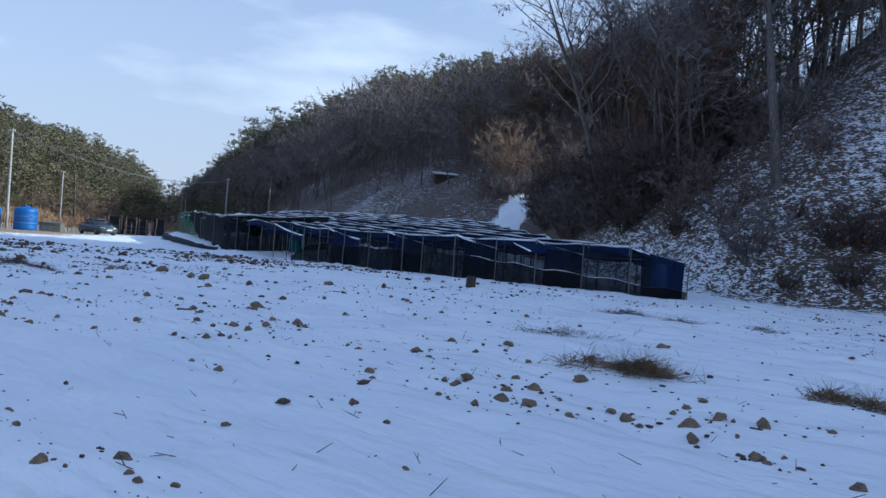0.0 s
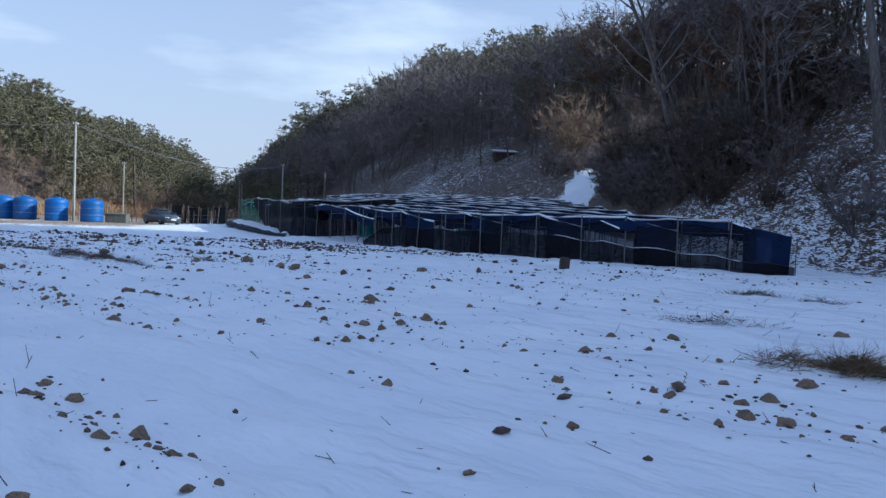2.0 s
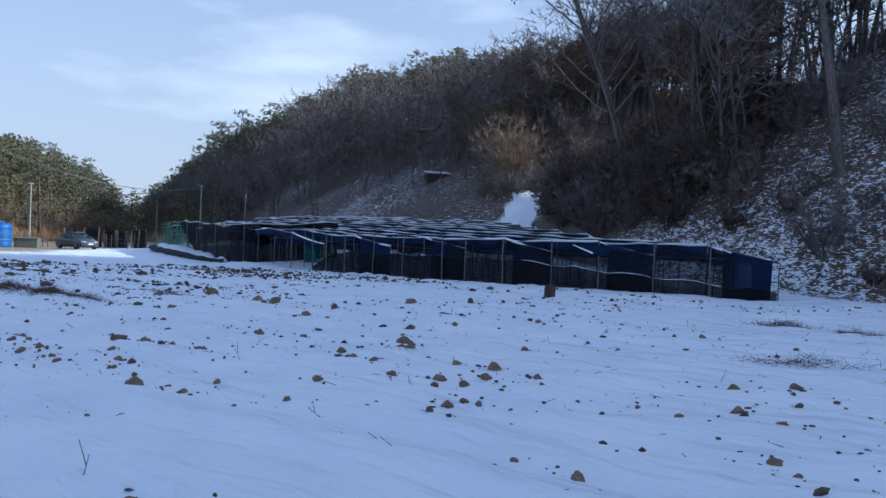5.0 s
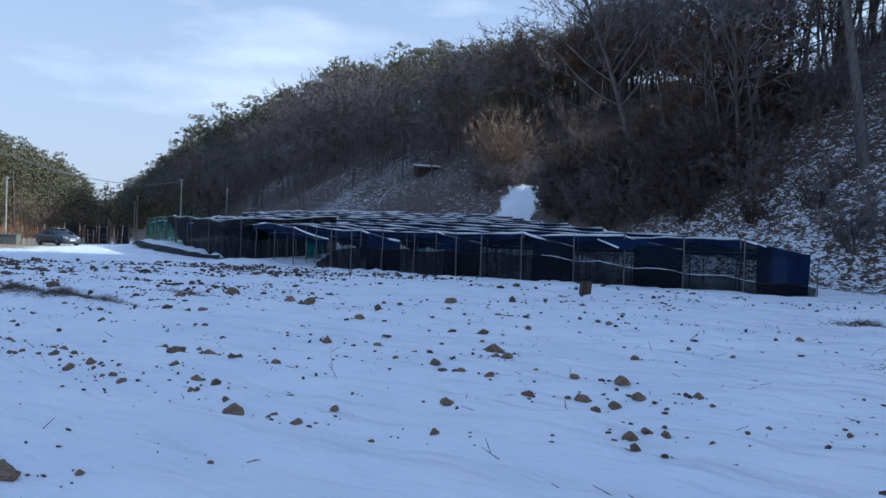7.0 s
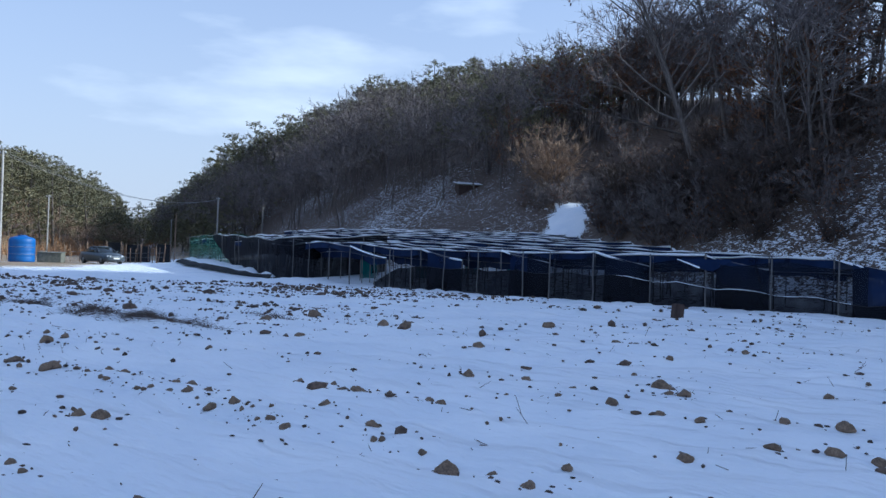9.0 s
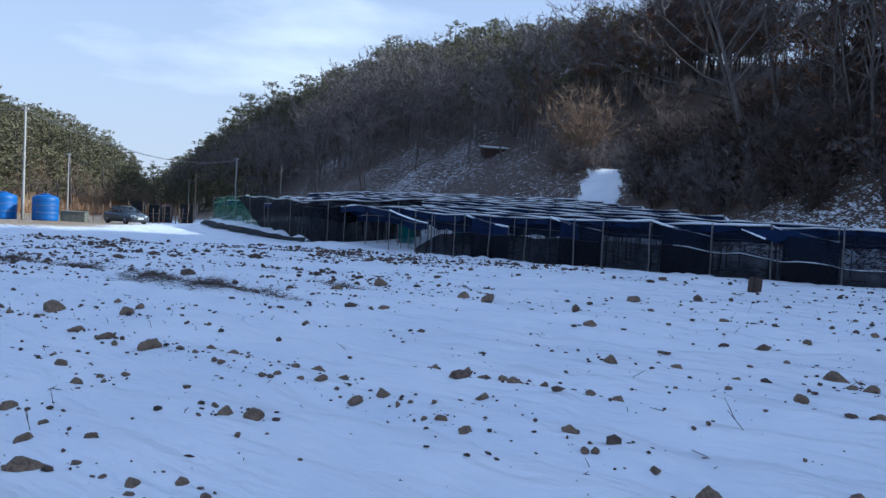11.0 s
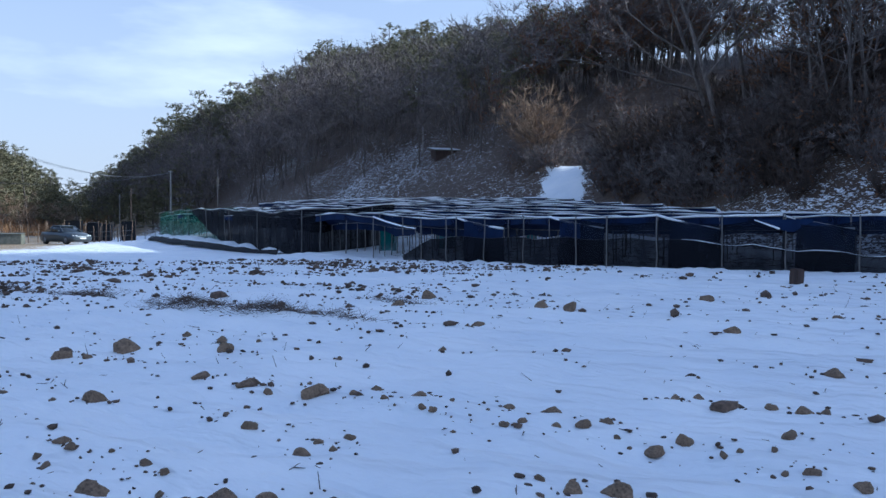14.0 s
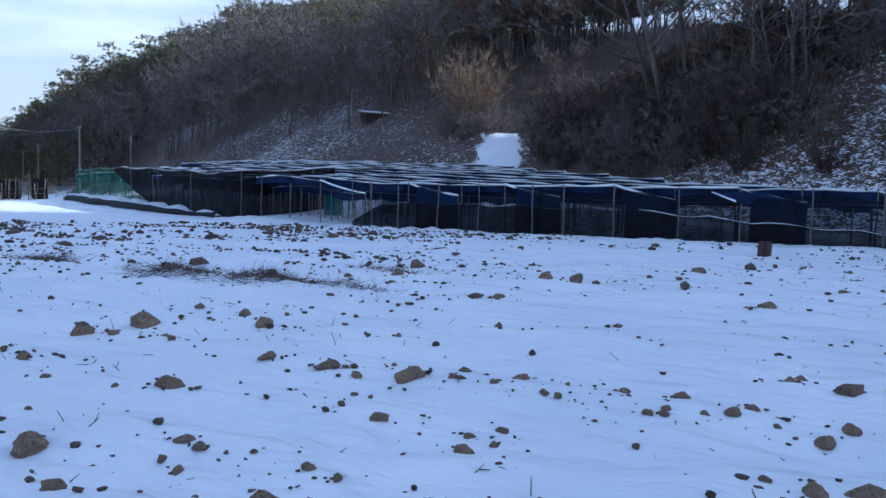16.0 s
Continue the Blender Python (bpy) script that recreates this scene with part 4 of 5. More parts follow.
def net_fence():
    """The see-through net along the front of the beds, lower towards the slope."""
    fence = thing("net_fence", Matrix.Identity(4), "low dark see-through netting fence with thin timber posts in the snow", "fence")
    rng = random.Random(3)
    rows, n = [], 46
    for j in range(n + 1):
        u = j / n
        x, y = FENCE_A[0] + (FENCE_B[0] - FENCE_A[0]) * u, FENCE_A[1] + (FENCE_B[1] - FENCE_A[1]) * u
        h = 0.38 + 0.70 * min(1, u * 2.1) + 0.05 * math.sin(j * 1.3) + rng.uniform(-0.02, 0.02)
        if u > 0.93:
            h *= 1 - 0.75 * (u - 0.93) / 0.07
        z = base(x, y) - 0.06
        rows.append([(x + rng.uniform(-0.03, 0.03), y, z + h * q) for q in (0, 0.4, 0.75, 1)])
    piece("net", cloth_mesh("net", rows, M_NET), fence)
    top = [r[-1] for r in rows]
    veil = [[(x, y + 0.03, z + (1.62 - 0.10 * math.sin(j * 0.9) - (z - base(x, y))) * q) for q in (0, 0.5, 1)] for j, (x, y, z) in enumerate(top[3:30])]
    piece("upper_net", cloth_mesh("upper_net", veil, M_VEIL), fence, "thin see-through net")
    v, f = strip_arrays(top, [0.006] * len(top), 4)
    piece("top_cord", mesh_of("top_cord", v, [f], [M_DARK]), fence)
    st = snow_strip(rng, top[4:22], 0.010, 0.5)
    piece("snow_ridge", mesh_of("snow_ridge", st[0], [st[1]], [M_SNOW], smooth=True), fence, "settled white snow")
    for u in (0.0, 0.105, 0.20, 0.30, 0.395, 0.50, 0.585, 0.64, 0.74, 0.82, 0.90, 0.96, 1.0):
        x, y = FENCE_A[0] + (FENCE_B[0] - FENCE_A[0]) * u, FENCE_A[1] + (FENCE_B[1] - FENCE_A[1]) * u
        piece("post", POST if u > 0.05 else LOW_POST, fence, at=pose(x, y - 0.05, base(x, y) - 0.12, rng.uniform(-1.5, 1.5), rng.uniform(-1.5, 1.5), rng.uniform(0, 360)))


net_fence()


def net_wall():
    """The tall cloth wall of the further beds, teal at its end, and its berm."""
    wall = thing("cloth_wall", Matrix.Identity(4), "tall dark shade cloth wall with a green net end and timber posts", "fence")
    rng = random.Random(4)
    pts = []
    for (ax, ay), (bx, by) in zip(WALL, WALL[1:]):
        n = max(2, int(math.hypot(bx - ax, by - ay) / 1.0))
        pts += [(ax + (bx - ax) * j / n, ay + (by - ay) * j / n) for j in range(n)]
    pts.append(WALL[-1])
    dark, green = [], []
    total = len(pts)
    for j, (x, y) in enumerate(pts):
        z, h = base(x, y) - 0.05, 2.20 + 0.06 * math.sin(j * 1.1)
        w = 0.05 * math.sin(j * 2.3)
        start = np.clip((j - 11) / 8.0, 0, 1)     # the dark cloth is drawn back from the far end
        if j <= 19:
            green.append([(x + w, y + 0.12, z + h * q * 0.98) for q in (0, 0.35, 0.7, 1)])
        if j >= 11:
            lo = (1 - start) * 0.9
            dark.append([(x + w, y, z + h * (lo + (1 - lo) * q)) for q in (0, 0.35, 0.7, 1)])
    piece("dark_cloth", cloth_mesh("dark_cloth", dark, M_NET), wall)
    piece("green_net", cloth_mesh("green_net", green, M_GREEN), wall, "faded green netting")
    for j in range(0, total, 5):
        x, y = pts[j]
        piece("post", POST, wall, at=pose(x, y - 0.06, base(x, y) + 0.16, rng.uniform(-1.5, 1.5), rng.uniform(-1.5, 1.5), rng.uniform(0, 360)))
    top = [(x, y, base(x, y) + 2.16 + 0.05 * math.sin(j * 1.1)) for j, (x, y) in enumerate(pts)]
    v, f = tube_arrays([(*a, 0.022, *b, 0.022) for a, b in zip(top, top[1:])], 5)
    piece("top_rail", mesh_of("top_rail", v, [f], [M_POLE]), wall)
    for off, mat, r, keep, lab in ((0.25, M_GREEN, 0.05, 0.8, "frayed green net edge"), (0.1, M_SNOW, 0.04, 0.55, "settled white snow")):
        a = [(x + off, y + off * 3, z + 0.02) for x, y, z in (top[:22] if mat is M_GREEN else top[10:])]
        st = snow_strip(rng, a, r, keep)
        piece("frayed_edge" if mat is M_GREEN else "snow_ridge", mesh_of("edge", st[0], [st[1]], [mat], smooth=True), wall, lab)
    # black sheeting and snow heaped along the foot
    berm = thing("snow_berm", Matrix.Identity(4), "low snow-covered berm edged with black plastic sheeting", "berm")
    rows, skirt = [], []
    for j, (x, y) in enumerate(pts[:30]):
        u = j / 29
        wdt = (1.2 + 0.35 * rng.random()) * math.sin(min(1, u * 1.02 + 0.05) * math.pi) ** 0.6 + 0.3
        nx, ny = -0.92, -0.39
        z = base(x, y)
        rows.append([(x + nx * wdt * q, y + ny * wdt * q, z + hh * (0.7 + 0.5 * math.sin(j * 1.9)) + 0.10 * rng.random() - 0.05) for q, hh in ((0.0, 0.26), (0.3, 0.32), (0.6, 0.24), (0.88, 0.14), (1.0, 0.10))])
        skirt.append([(x + nx * wdt * q, y + ny * wdt * q, z + hh) for q, hh in ((0.90, 0.15 + 0.10 * rng.random()), (1.0 + 0.06 * rng.random(), 0.13 + 0.05 * rng.random()), (1.14 + 0.12 * rng.random(), 0.03), (1.25, -0.06))])
    piece("heaped_snow", cloth_mesh("heaped_snow", rows, M_SNOW), berm)
    piece("plastic_sheet", cloth_mesh("plastic_sheet", skirt, M_TARP), berm, "crumpled black plastic")


net_wall()


def teal_curtain(x, y, dx, dy, wide, tall, seed):
    rng = random.Random(seed)
    z = base(x, y) + 0.12
    t = thing("net_curtain", Matrix.Identity(4), "hanging teal green net curtain between timber posts", "curtain", "teal curtains at the row ends")
    rows = [[(x + dx * wide * j / 8 + rng.uniform(-0.02, 0.02), y + dy * wide * j / 8 + 0.05 * math.sin(j * 2.1), z + tall * q) for q in (0, 0.3, 0.65, 1)] for j in range(9)]
    piece("net", cloth_mesh("net", rows, M_TEAL), t)
    for e in (0, 1):
        piece("post", POST, t, at=pose(x + dx * wide * e, y + dy * wide * e - 0.05, z - 0.25, 0, 0, 40 * e))


for cx, cy, cw, ch, cs in ((-9.5, 47.3, 0.85, 1.65, 1), (-6.7, 48.3, 1.0, 1.45, 2), (-4.0, 50.2, 0.8, 1.4, 3), (-1.6, 51.2, 0.6, 1.3, 4)):
    teal_curtain(cx, cy, 0.98, 0.2, cw, ch, cs)


def torn_flap():
    """A torn corner of cloth that hangs from a gable with snow in its fold."""
    t = thing("torn_cloth", Matrix.Identity(4), "torn dark cloth flap hanging with snow caught in its fold", "cloth")
    a, b, c = np.array((2.6, 34.6, 1.72)), np.array((4.3, 33.9, 1.75)), np.array((3.65, 34.1, 1.28))
    rows = [[a + (b - a) * u + (c - (a + (b - a) * 0.55)) * (q * (1 - abs(u - 0.55) / 0.55)) + np.array([0, 0.06 * math.sin(u * 9), 0]) for q in (0, 0.33, 0.66, 1)] for u in np.linspace(0, 1, 11)]
    piece("flap", cloth_mesh("flap", rows, M_CLOTH), t)
    v, f = tube_arrays([(*(a + (c - a) * u0 * 0.9 - np.array([0, 0.06, 0])), 0.018 + 0.03 * u0, *(a + (c - a) * (u0 + 0.25) * 0.9 - np.array([0, 0.06, 0])), 0.022 + 0.028 * u0) for u0 in (0.0, 0.25, 0.5)], 6)
    piece("snow_fold", mesh_of("snow_fold", v, [f], [M_SNOW], smooth=True), t, "caught white snow")


torn_flap()

# ---- the yard: tanks, poles, cables, car, sheds ----
def lathe(profile, sides=32):
    """A turned shape from (radius, height) pairs, closed at both ends."""
    ang = np.arange(sides) * 2 * math.pi / sides
    v = np.concatenate([np.stack([r * np.cos(ang), r * np.sin(ang), np.full(sides, h)], axis=1) for r, h in profile])
    k = np.arange(sides)
    f = np.concatenate([np.stack([k, (k + 1) % sides, (k + 1) % sides + sides, k + sides], axis=1) + i * sides for i in range(len(profile) - 1)])
    return v, [f, np.array([k[::-1]]), np.array([k + (len(profile) - 1) * sides])]


def water_tank():
    t = thing("water_tank", Matrix.Identity(4), "upright blue plastic water tank with a domed lid and straps", "water tank", "water tanks in the yard")
    prof = [(0.93, 0.0), (0.97, 0.04)]
    for k in range(5):
        h = 0.10 + k * 0.34
        prof += [(0.981, h), (0.988, h + 0.03), (0.988, h + 0.27), (0.981, h + 0.30)]
    prof += [(0.97, 1.80), (0.94, 1.88), (0.82, 1.97), (0.60, 2.04), (0.42, 2.07)]
    v, f = lathe(prof)
    piece("body", mesh_of("body", v, f, [M_TANK], smooth=True), t)
    v, f = lathe([(0.36, 2.06), (0.36, 2.13), (0.33, 2.16), (0.10, 2.18)], 24)
    piece("lid", mesh_of("lid", v, f, [M_TANK]), t, "screw lid")
    for h in (0.62, 1.20):
        v, f = lathe([(0.985, h), (1.0, h + 0.004), (1.0, h + 0.022), (0.985, h + 0.026)], 32)
        piece("strap", mesh_of("strap", v, f, [M_POLE]), t, "pale strap")
    v, f = bar((0.7, -0.72, 0.12), (0.86, -0.88, 0.12), 0.05, 0.05, 10)
    piece("outlet", mesh_of("outlet", v, capped(v, f, 10), [M_DARK]), t, "black outlet")
    return t


TANK = water_tank()
SPOTS = [(-51.0, 74.2), (-47.3, 73.3), (-45.0, 73.0), (-42.0, 73.0), (-38.75, 73.2)]
TANK.matrix_basis = pose(SPOTS[0][0], SPOTS[0][1], base(*SPOTS[0]), 0, 0, 20)
for i, (sx, sy) in enumerate(SPOTS[1:]):
    copy_thing(TANK, pose(sx, sy, base(sx, sy), 0, 0, 50 + 40 * i))


def utility_pole(x, y, top, label, mat, r=0.15, arm=True):
    z = base(x, y)
    t = thing("utility_pole", pose(x, y, z), label, "utility pole")
    h = top - z
    v, f = bar((0, 0, -0.5), (0.02, 0, h), r, r * 0.62, 12, 4)
    piece("pole", mesh_of("pole", v, capped(v, f, 12), [mat], smooth=True), t)
    if arm:
        v, f = bar((-0.28, 0, h - 0.25), (0.28, 0, h - 0.25), 0.035, 0.035, 6)
        piece("crossarm", mesh_of("crossarm", v, capped(v, f), [M_CABLE]), t)
        for s in (-0.22, 0.22):
            v, f = lathe([(0.03, h - 0.22), (0.05, h - 0.18), (0.035, h - 0.14), (0.05, h - 0.10), (0.03, h - 0.06)], 10)
            v[:, 0] += s
            piece("insulator", mesh_of("insulator", v, f, [M_PLATE]), t, "white insulator")
        v, f = lathe([(r * 1.02, h * 0.62), (r * 1.02, h * 0.62 + 0.05)], 12)
        piece("clamp", mesh_of("clamp", v, f, [M_CABLE]), t, "steel clamp")


utility_pole(-41.25, 74.6, 9.2, "tall pale concrete utility pole behind the blue tanks", M_CONCRETE, 0.125)
utility_pole(-48.7, 100.0, 7.1, "slim pale utility pole in the yard", M_CONCRETE, 0.10)
utility_pole(-37.3, 132.0, 9.5, "pale concrete utility pole beyond the shade rows", M_CONCRETE, 0.17)
utility_pole(-31.0, 135.0, 9.9, "leaning grey utility pole beyond the shade rows", M_CONCRETE, 0.13, False)
utility_pole(-37.2, 110.0, 5.9, "thin dark timber pole near the sheds", M_WOOD, 0.10, False)
utility_pole(-3.3, 95.0, 12.0, "slim grey pole among the trees of the ridge", M_POLE, 0.10, False)
utility_pole(-47.0, 141.0, 6.2, "short grey pole at the end of the valley", M_POLE, 0.10, False)


def cable(a, b, sag, label):
    pts = [np.array(a) + (np.array(b) - np.array(a)) * u - np.array([0, 0, sag * 4 * u * (1 - u)]) for u in np.linspace(0, 1, 21)]
    v, f = tube_arrays([(*p, 0.022, *q, 0.022) for p, q in zip(pts, pts[1:])], 4)
    tagged(new("overhead_cable", mesh_of("overhead_cable", v, [f], [M_CABLE])), label, "cable", "cables between the poles")


for off in (-0.22, 0.22):
    cable((-41.2 + off, 74.6, 9.0), (-37.3 + off, 132.0, 9.2), 1.9, "thin grey cable sagging between concrete poles")
    cable((-37.3 + off, 132.0, 9.2), (-70.0 + off, 150.0, 8.6), 1.0, "thin grey cable sagging over the valley")
cable((-41.2, 74.6, 9.0), (-75.0, 58.0, 9.5), 1.2, "thin grey cable leading away over the yard")


def box_mesh(name, sx, sy, sz, mat, bevel=0.02):
    bm = bmesh.new()
    bmesh.ops.create_cube(bm, size=1)
    bmesh.ops.scale(bm, vec=(sx, sy, sz), verts=bm.verts)
    bmesh.ops.translate(bm, vec=(0, 0, sz / 2), verts=bm.verts)
    bmesh.ops.bevel(bm, geom=bm.edges[:], offset=bevel, segments=2, affect="EDGES")
    me = bpy.data.meshes.new(name)
    bm.to_mesh(me)
    bm.free()
    me.materials.append(mat)
    return me


def loft(sections):
    """A skin over cross-sections of equal length, with closed ends."""
    g = np.array(sections, dtype=float)
    n, m = g.shape[:2]
    k = np.arange(m)
    f = np.concatenate([np.stack([k, (k + 1) % m, (k + 1) % m + m, k + m], axis=1) + i * m for i in range(n - 1)])
    return g.reshape(-1, 3), [f, np.array([k[::-1]]), np.array([k + (n - 1) * m])]


def parked_car():
    """A grey saloon, its nose along -y."""
    x, y = -33.2, 75.6
    t = thing("parked_car", pose(x, y, base(x, y), 0, 0, 50), "grey saloon car parked on the snowy ground", "car")

    def ring(py, w, lo, mid, top, tw):
        return [(-w * 0.9, py, lo), (-w, py, lo + 0.12), (-w, py, mid), (-w * 0.97, py, mid + 0.08), (-tw, py, top), (tw, py, top), (w * 0.97, py, mid + 0.08), (w, py, mid), (w, py, lo + 0.12), (w * 0.9, py, lo)]

    secs = [ring(-2.28, 0.66, 0.34, 0.48, 0.62, 0.55), ring(-2.18, 0.82, 0.24, 0.50, 0.72, 0.66), ring(-1.7, 0.90, 0.20, 0.58, 0.82, 0.74),
            ring(-0.95, 0.92, 0.20, 0.66, 0.94, 0.78), ring(0.2, 0.92, 0.20, 0.70, 0.95, 0.80), ring(1.5, 0.91, 0.20, 0.72, 0.98, 0.78),
            ring(2.1, 0.86, 0.24, 0.70, 0.97, 0.70), ring(2.28, 0.72, 0.36, 0.62, 0.86, 0.60)]
    v, f = loft(secs)
    body = piece("body", mesh_of("body", v, f, [M_CAR], smooth=False), t)
    cab = [[(-0.80, -0.95, 0.93), (0.80, -0.95, 0.93), (0.76, -0.92, 0.96), (-0.76, -0.92, 0.96)],
           [(-0.82, -0.15, 0.94), (0.82, -0.15, 0.94), (0.60, -0.15, 1.38), (-0.60, -0.15, 1.38)],
           [(-0.82, 0.75, 0.95), (0.82, 0.75, 0.95), (0.60, 0.75, 1.43), (-0.60, 0.75, 1.43)],
           [(-0.78, 1.85, 0.96), (0.78, 1.85, 0.96), (0.70, 1.75, 1.0), (-0.70, 1.75, 1.0)]]
    v, f = loft(cab)
    piece("windows", mesh_of("windows", v, f, [M_GLASS]), t, "dark glass")
    roof = [[(-0.62, -0.22, 1.385), (0.62, -0.22, 1.385), (0.60, -0.22, 1.42), (-0.60, -0.22, 1.42)], [(-0.63, 0.3, 1.42), (0.63, 0.3, 1.42), (0.58, 0.3, 1.46), (-0.58, 0.3, 1.46)],
            [(-0.62, 0.85, 1.41), (0.62, 0.85, 1.41), (0.58, 0.85, 1.45), (-0.58, 0.85, 1.45)], [(-0.70, 1.7, 1.02), (0.70, 1.7, 1.02), (0.66, 1.68, 1.06), (-0.66, 1.68, 1.06)]]
    v, f = loft(roof[:3])
    piece("roof", mesh_of("roof", v, f, [M_CAR]), t)
    for s in (-1, 1):
        for py in (-0.93, 0.75):
            v, f = bar((s * 0.80, py, 0.95), (s * 0.605, py + (0.72 if py < 0 else 0.05), 1.41), 0.035, 0.035, 6)
            piece("pillar", mesh_of("pillar", v, [f], [M_CAR]), t)
        for py in (-1.42, 1.42):
            v, f = lathe([(0.20, -0.11), (0.30, -0.11), (0.335, -0.07), (0.335, 0.07), (0.30, 0.11), (0.20, 0.11)], 24)
            w = piece("wheel", mesh_of("wheel", v, f, [M_DARK], smooth=False), t, at=pose(s * 0.80, py, 0.32, 0, 90, 0))
            v, f = lathe([(0.19, -0.118), (0.20, 0.118), (0.06, 0.125)], 20)
            piece("rim", mesh_of("rim", v, f, [M_CABLE]), w, "alloy rim")
        piece("headlight", box_mesh("headlight", 0.36, 0.10, 0.12, M_LAMP, 0.03), t, "clear headlight", pose(s * 0.58, -2.17, 0.60, 0, 0, s * 16))
        piece("mirror", box_mesh("mirror", 0.18, 0.10, 0.12, M_CAR, 0.03), t, "", pose(s * 1.0, -0.62, 0.98))
    piece("grille", box_mesh("grille", 0.74, 0.05, 0.16, M_DARK, 0.02), t, "dark grille", pose(0, -2.27, 0.46))
    piece("bumper_intake", box_mesh("bumper_intake", 1.10, 0.06, 0.10, M_DARK, 0.02), t, "dark intake", pose(0, -2.22, 0.27))
    piece("number_plate", box_mesh("number_plate", 0.50, 0.02, 0.11, M_PLATE, 0.004), t, "white plate", pose(0, -2.31, 0.42))


parked_car()


def dark_shed(x, y, w, d, h, label, turn=0):
    t = thing("tarp_shed", pose(x, y, base(x, y), 0, 0, turn), label, "shed", "sheds beyond the yard")
    piece("cover", box_mesh("cover", w, d, h, M_TARP, 0.06), t)
    for sx in (-w / 2 - 0.04, w / 2 + 0.04):
        v, f = bar((sx, -d / 2 - 0.04, -0.2), (sx, -d / 2 - 0.04, h + 0.15), 0.04, 0.035, 6)
        piece("post", mesh_of("post", v, capped(v, f), [M_WOOD]), t)


dark_shed(-30.9, 85.0, 1.2, 1.0, 1.75, "small black tarpaulin shed on a timber frame", 10)
dark_shed(-36.6, 88.0, 1.3, 1.2, 1.9, "dark brown timber shed under black sheeting", 5)
dark_shed(-34.9, 88.5, 1.1, 1.2, 1.7, "dark brown timber shed under black sheeting", -4)
dark_shed(-33.6, 88.0, 0.7, 0.8, 1.6, "narrow dark shed under black sheeting", 0)


def low_box(x, y, turn):
    t = thing("storage_box", pose(x, y, base(x, y), 0, 0, turn), "low grey-green panel box on the yard", "storage box")
    piece("body", box_mesh("body", 1.9, 1.1, 0.78, M_BOX, 0.03), t)
    piece("lid", box_mesh("lid", 2.0, 1.2, 0.07, M_BOX, 0.02), t, "", pose(0, 0, 0.78, 3))


low_box(-37.0, 74.6, 6)

V, F = bar((0, 0, -0.3), (0.03, 0.02, 1.55), 0.045, 0.03, 6, 3, 0.02, 9)
STAKE = mesh_of("fence_stake", V, capped(V, F), [M_WOOD], smooth=True)


def stake_fence():
    t = thing("stake_fence", Matrix.Identity(4), "row of thin reddish-brown timber stakes tied with wire", "fence")
    rng = random.Random(12)
    tops = []
    for j in range(46):
        x, y = -57 + j * 0.62 + rng.uniform(-0.15, 0.15), 81.5 + 2.2 * math.sin(j * 0.5) * 0.4 + rng.uniform(-0.8, 0.8) - 0.03 * j
        m = pose(x, y, base(x, y), rng.uniform(-5, 5), rng.uniform(-5, 5), rng.uniform(0, 360)) @ Matrix.Diagonal((1, 1, rng.uniform(0.75, 1.3), 1))
        piece("stake", STAKE, t, at=m)
        tops.append((x, y, base(x, y) + 0.9))
    for h in (-0.4, 0.0):
        v, f = tube_arrays([(a[0], a[1], a[2] + h, 0.012, b[0], b[1], b[2] + h, 0.012) for a, b in zip(tops, tops[1:])], 4)
        piece("wire", mesh_of("wire", v, [f], [M_CABLE]), t)


stake_fence()


def rail_fence():
    t = thing("pale_fence", Matrix.Identity(4), "low pale rail fence across the snowy yard", "fence")
    for j in range(12):
        x, y = -36.0 + j * 1.0, 95.0 + 0.1 * j
        v, f = bar((x, y, base(x, y) - 0.2), (x, y, base(x, y) + 1.25), 0.03, 0.03, 6)
        piece("post", mesh_of("post", v, capped(v, f), [M_POLE]), t)
    for h in (0.45, 0.8, 1.15):
        v, f = bar((-36, 95, base(-36, 95) + h), (-25, 96.1, base(-25, 96.1) + h), 0.022, 0.022, 6)
        piece("rail", mesh_of("rail", v, capped(v, f), [M_POLE]), t)


rail_fence()


def hillside_hut():
    x, y = -1.4, 91.4
    z = base(x, y) - 1.1
    t = thing("hut", pose(x, y, z, 0, 0, 12), "small weathered hut with a snowy roof among the trees", "hut")
    piece("wall", box_mesh("wall", 2.4, 1.8, 1.6, M_LOG, 0.03), t)
    piece("roof", box_mesh("roof", 2.9, 2.3, 0.10, M_BOX, 0.02), t, "", pose(0, 0, 1.62, 9))
    piece("snow_cap", box_mesh("snow_cap", 2.8, 2.1, 0.05, M_SNOW, 0.02), t, "thin snow", pose(0, 0, 1.73, 9))


hillside_hut()


def cut_log(x, y):
    t = thing("tree_stump", pose(x, y, height(x, y)), "short square-cut brown log standing in the snow", "log")
    piece("block", box_mesh("block", 0.29, 0.26, 0.46, M_LOG, 0.025), t, "", pose(0, 0, -0.06, 2, 3, 20))


cut_log(0.75, 28.7)

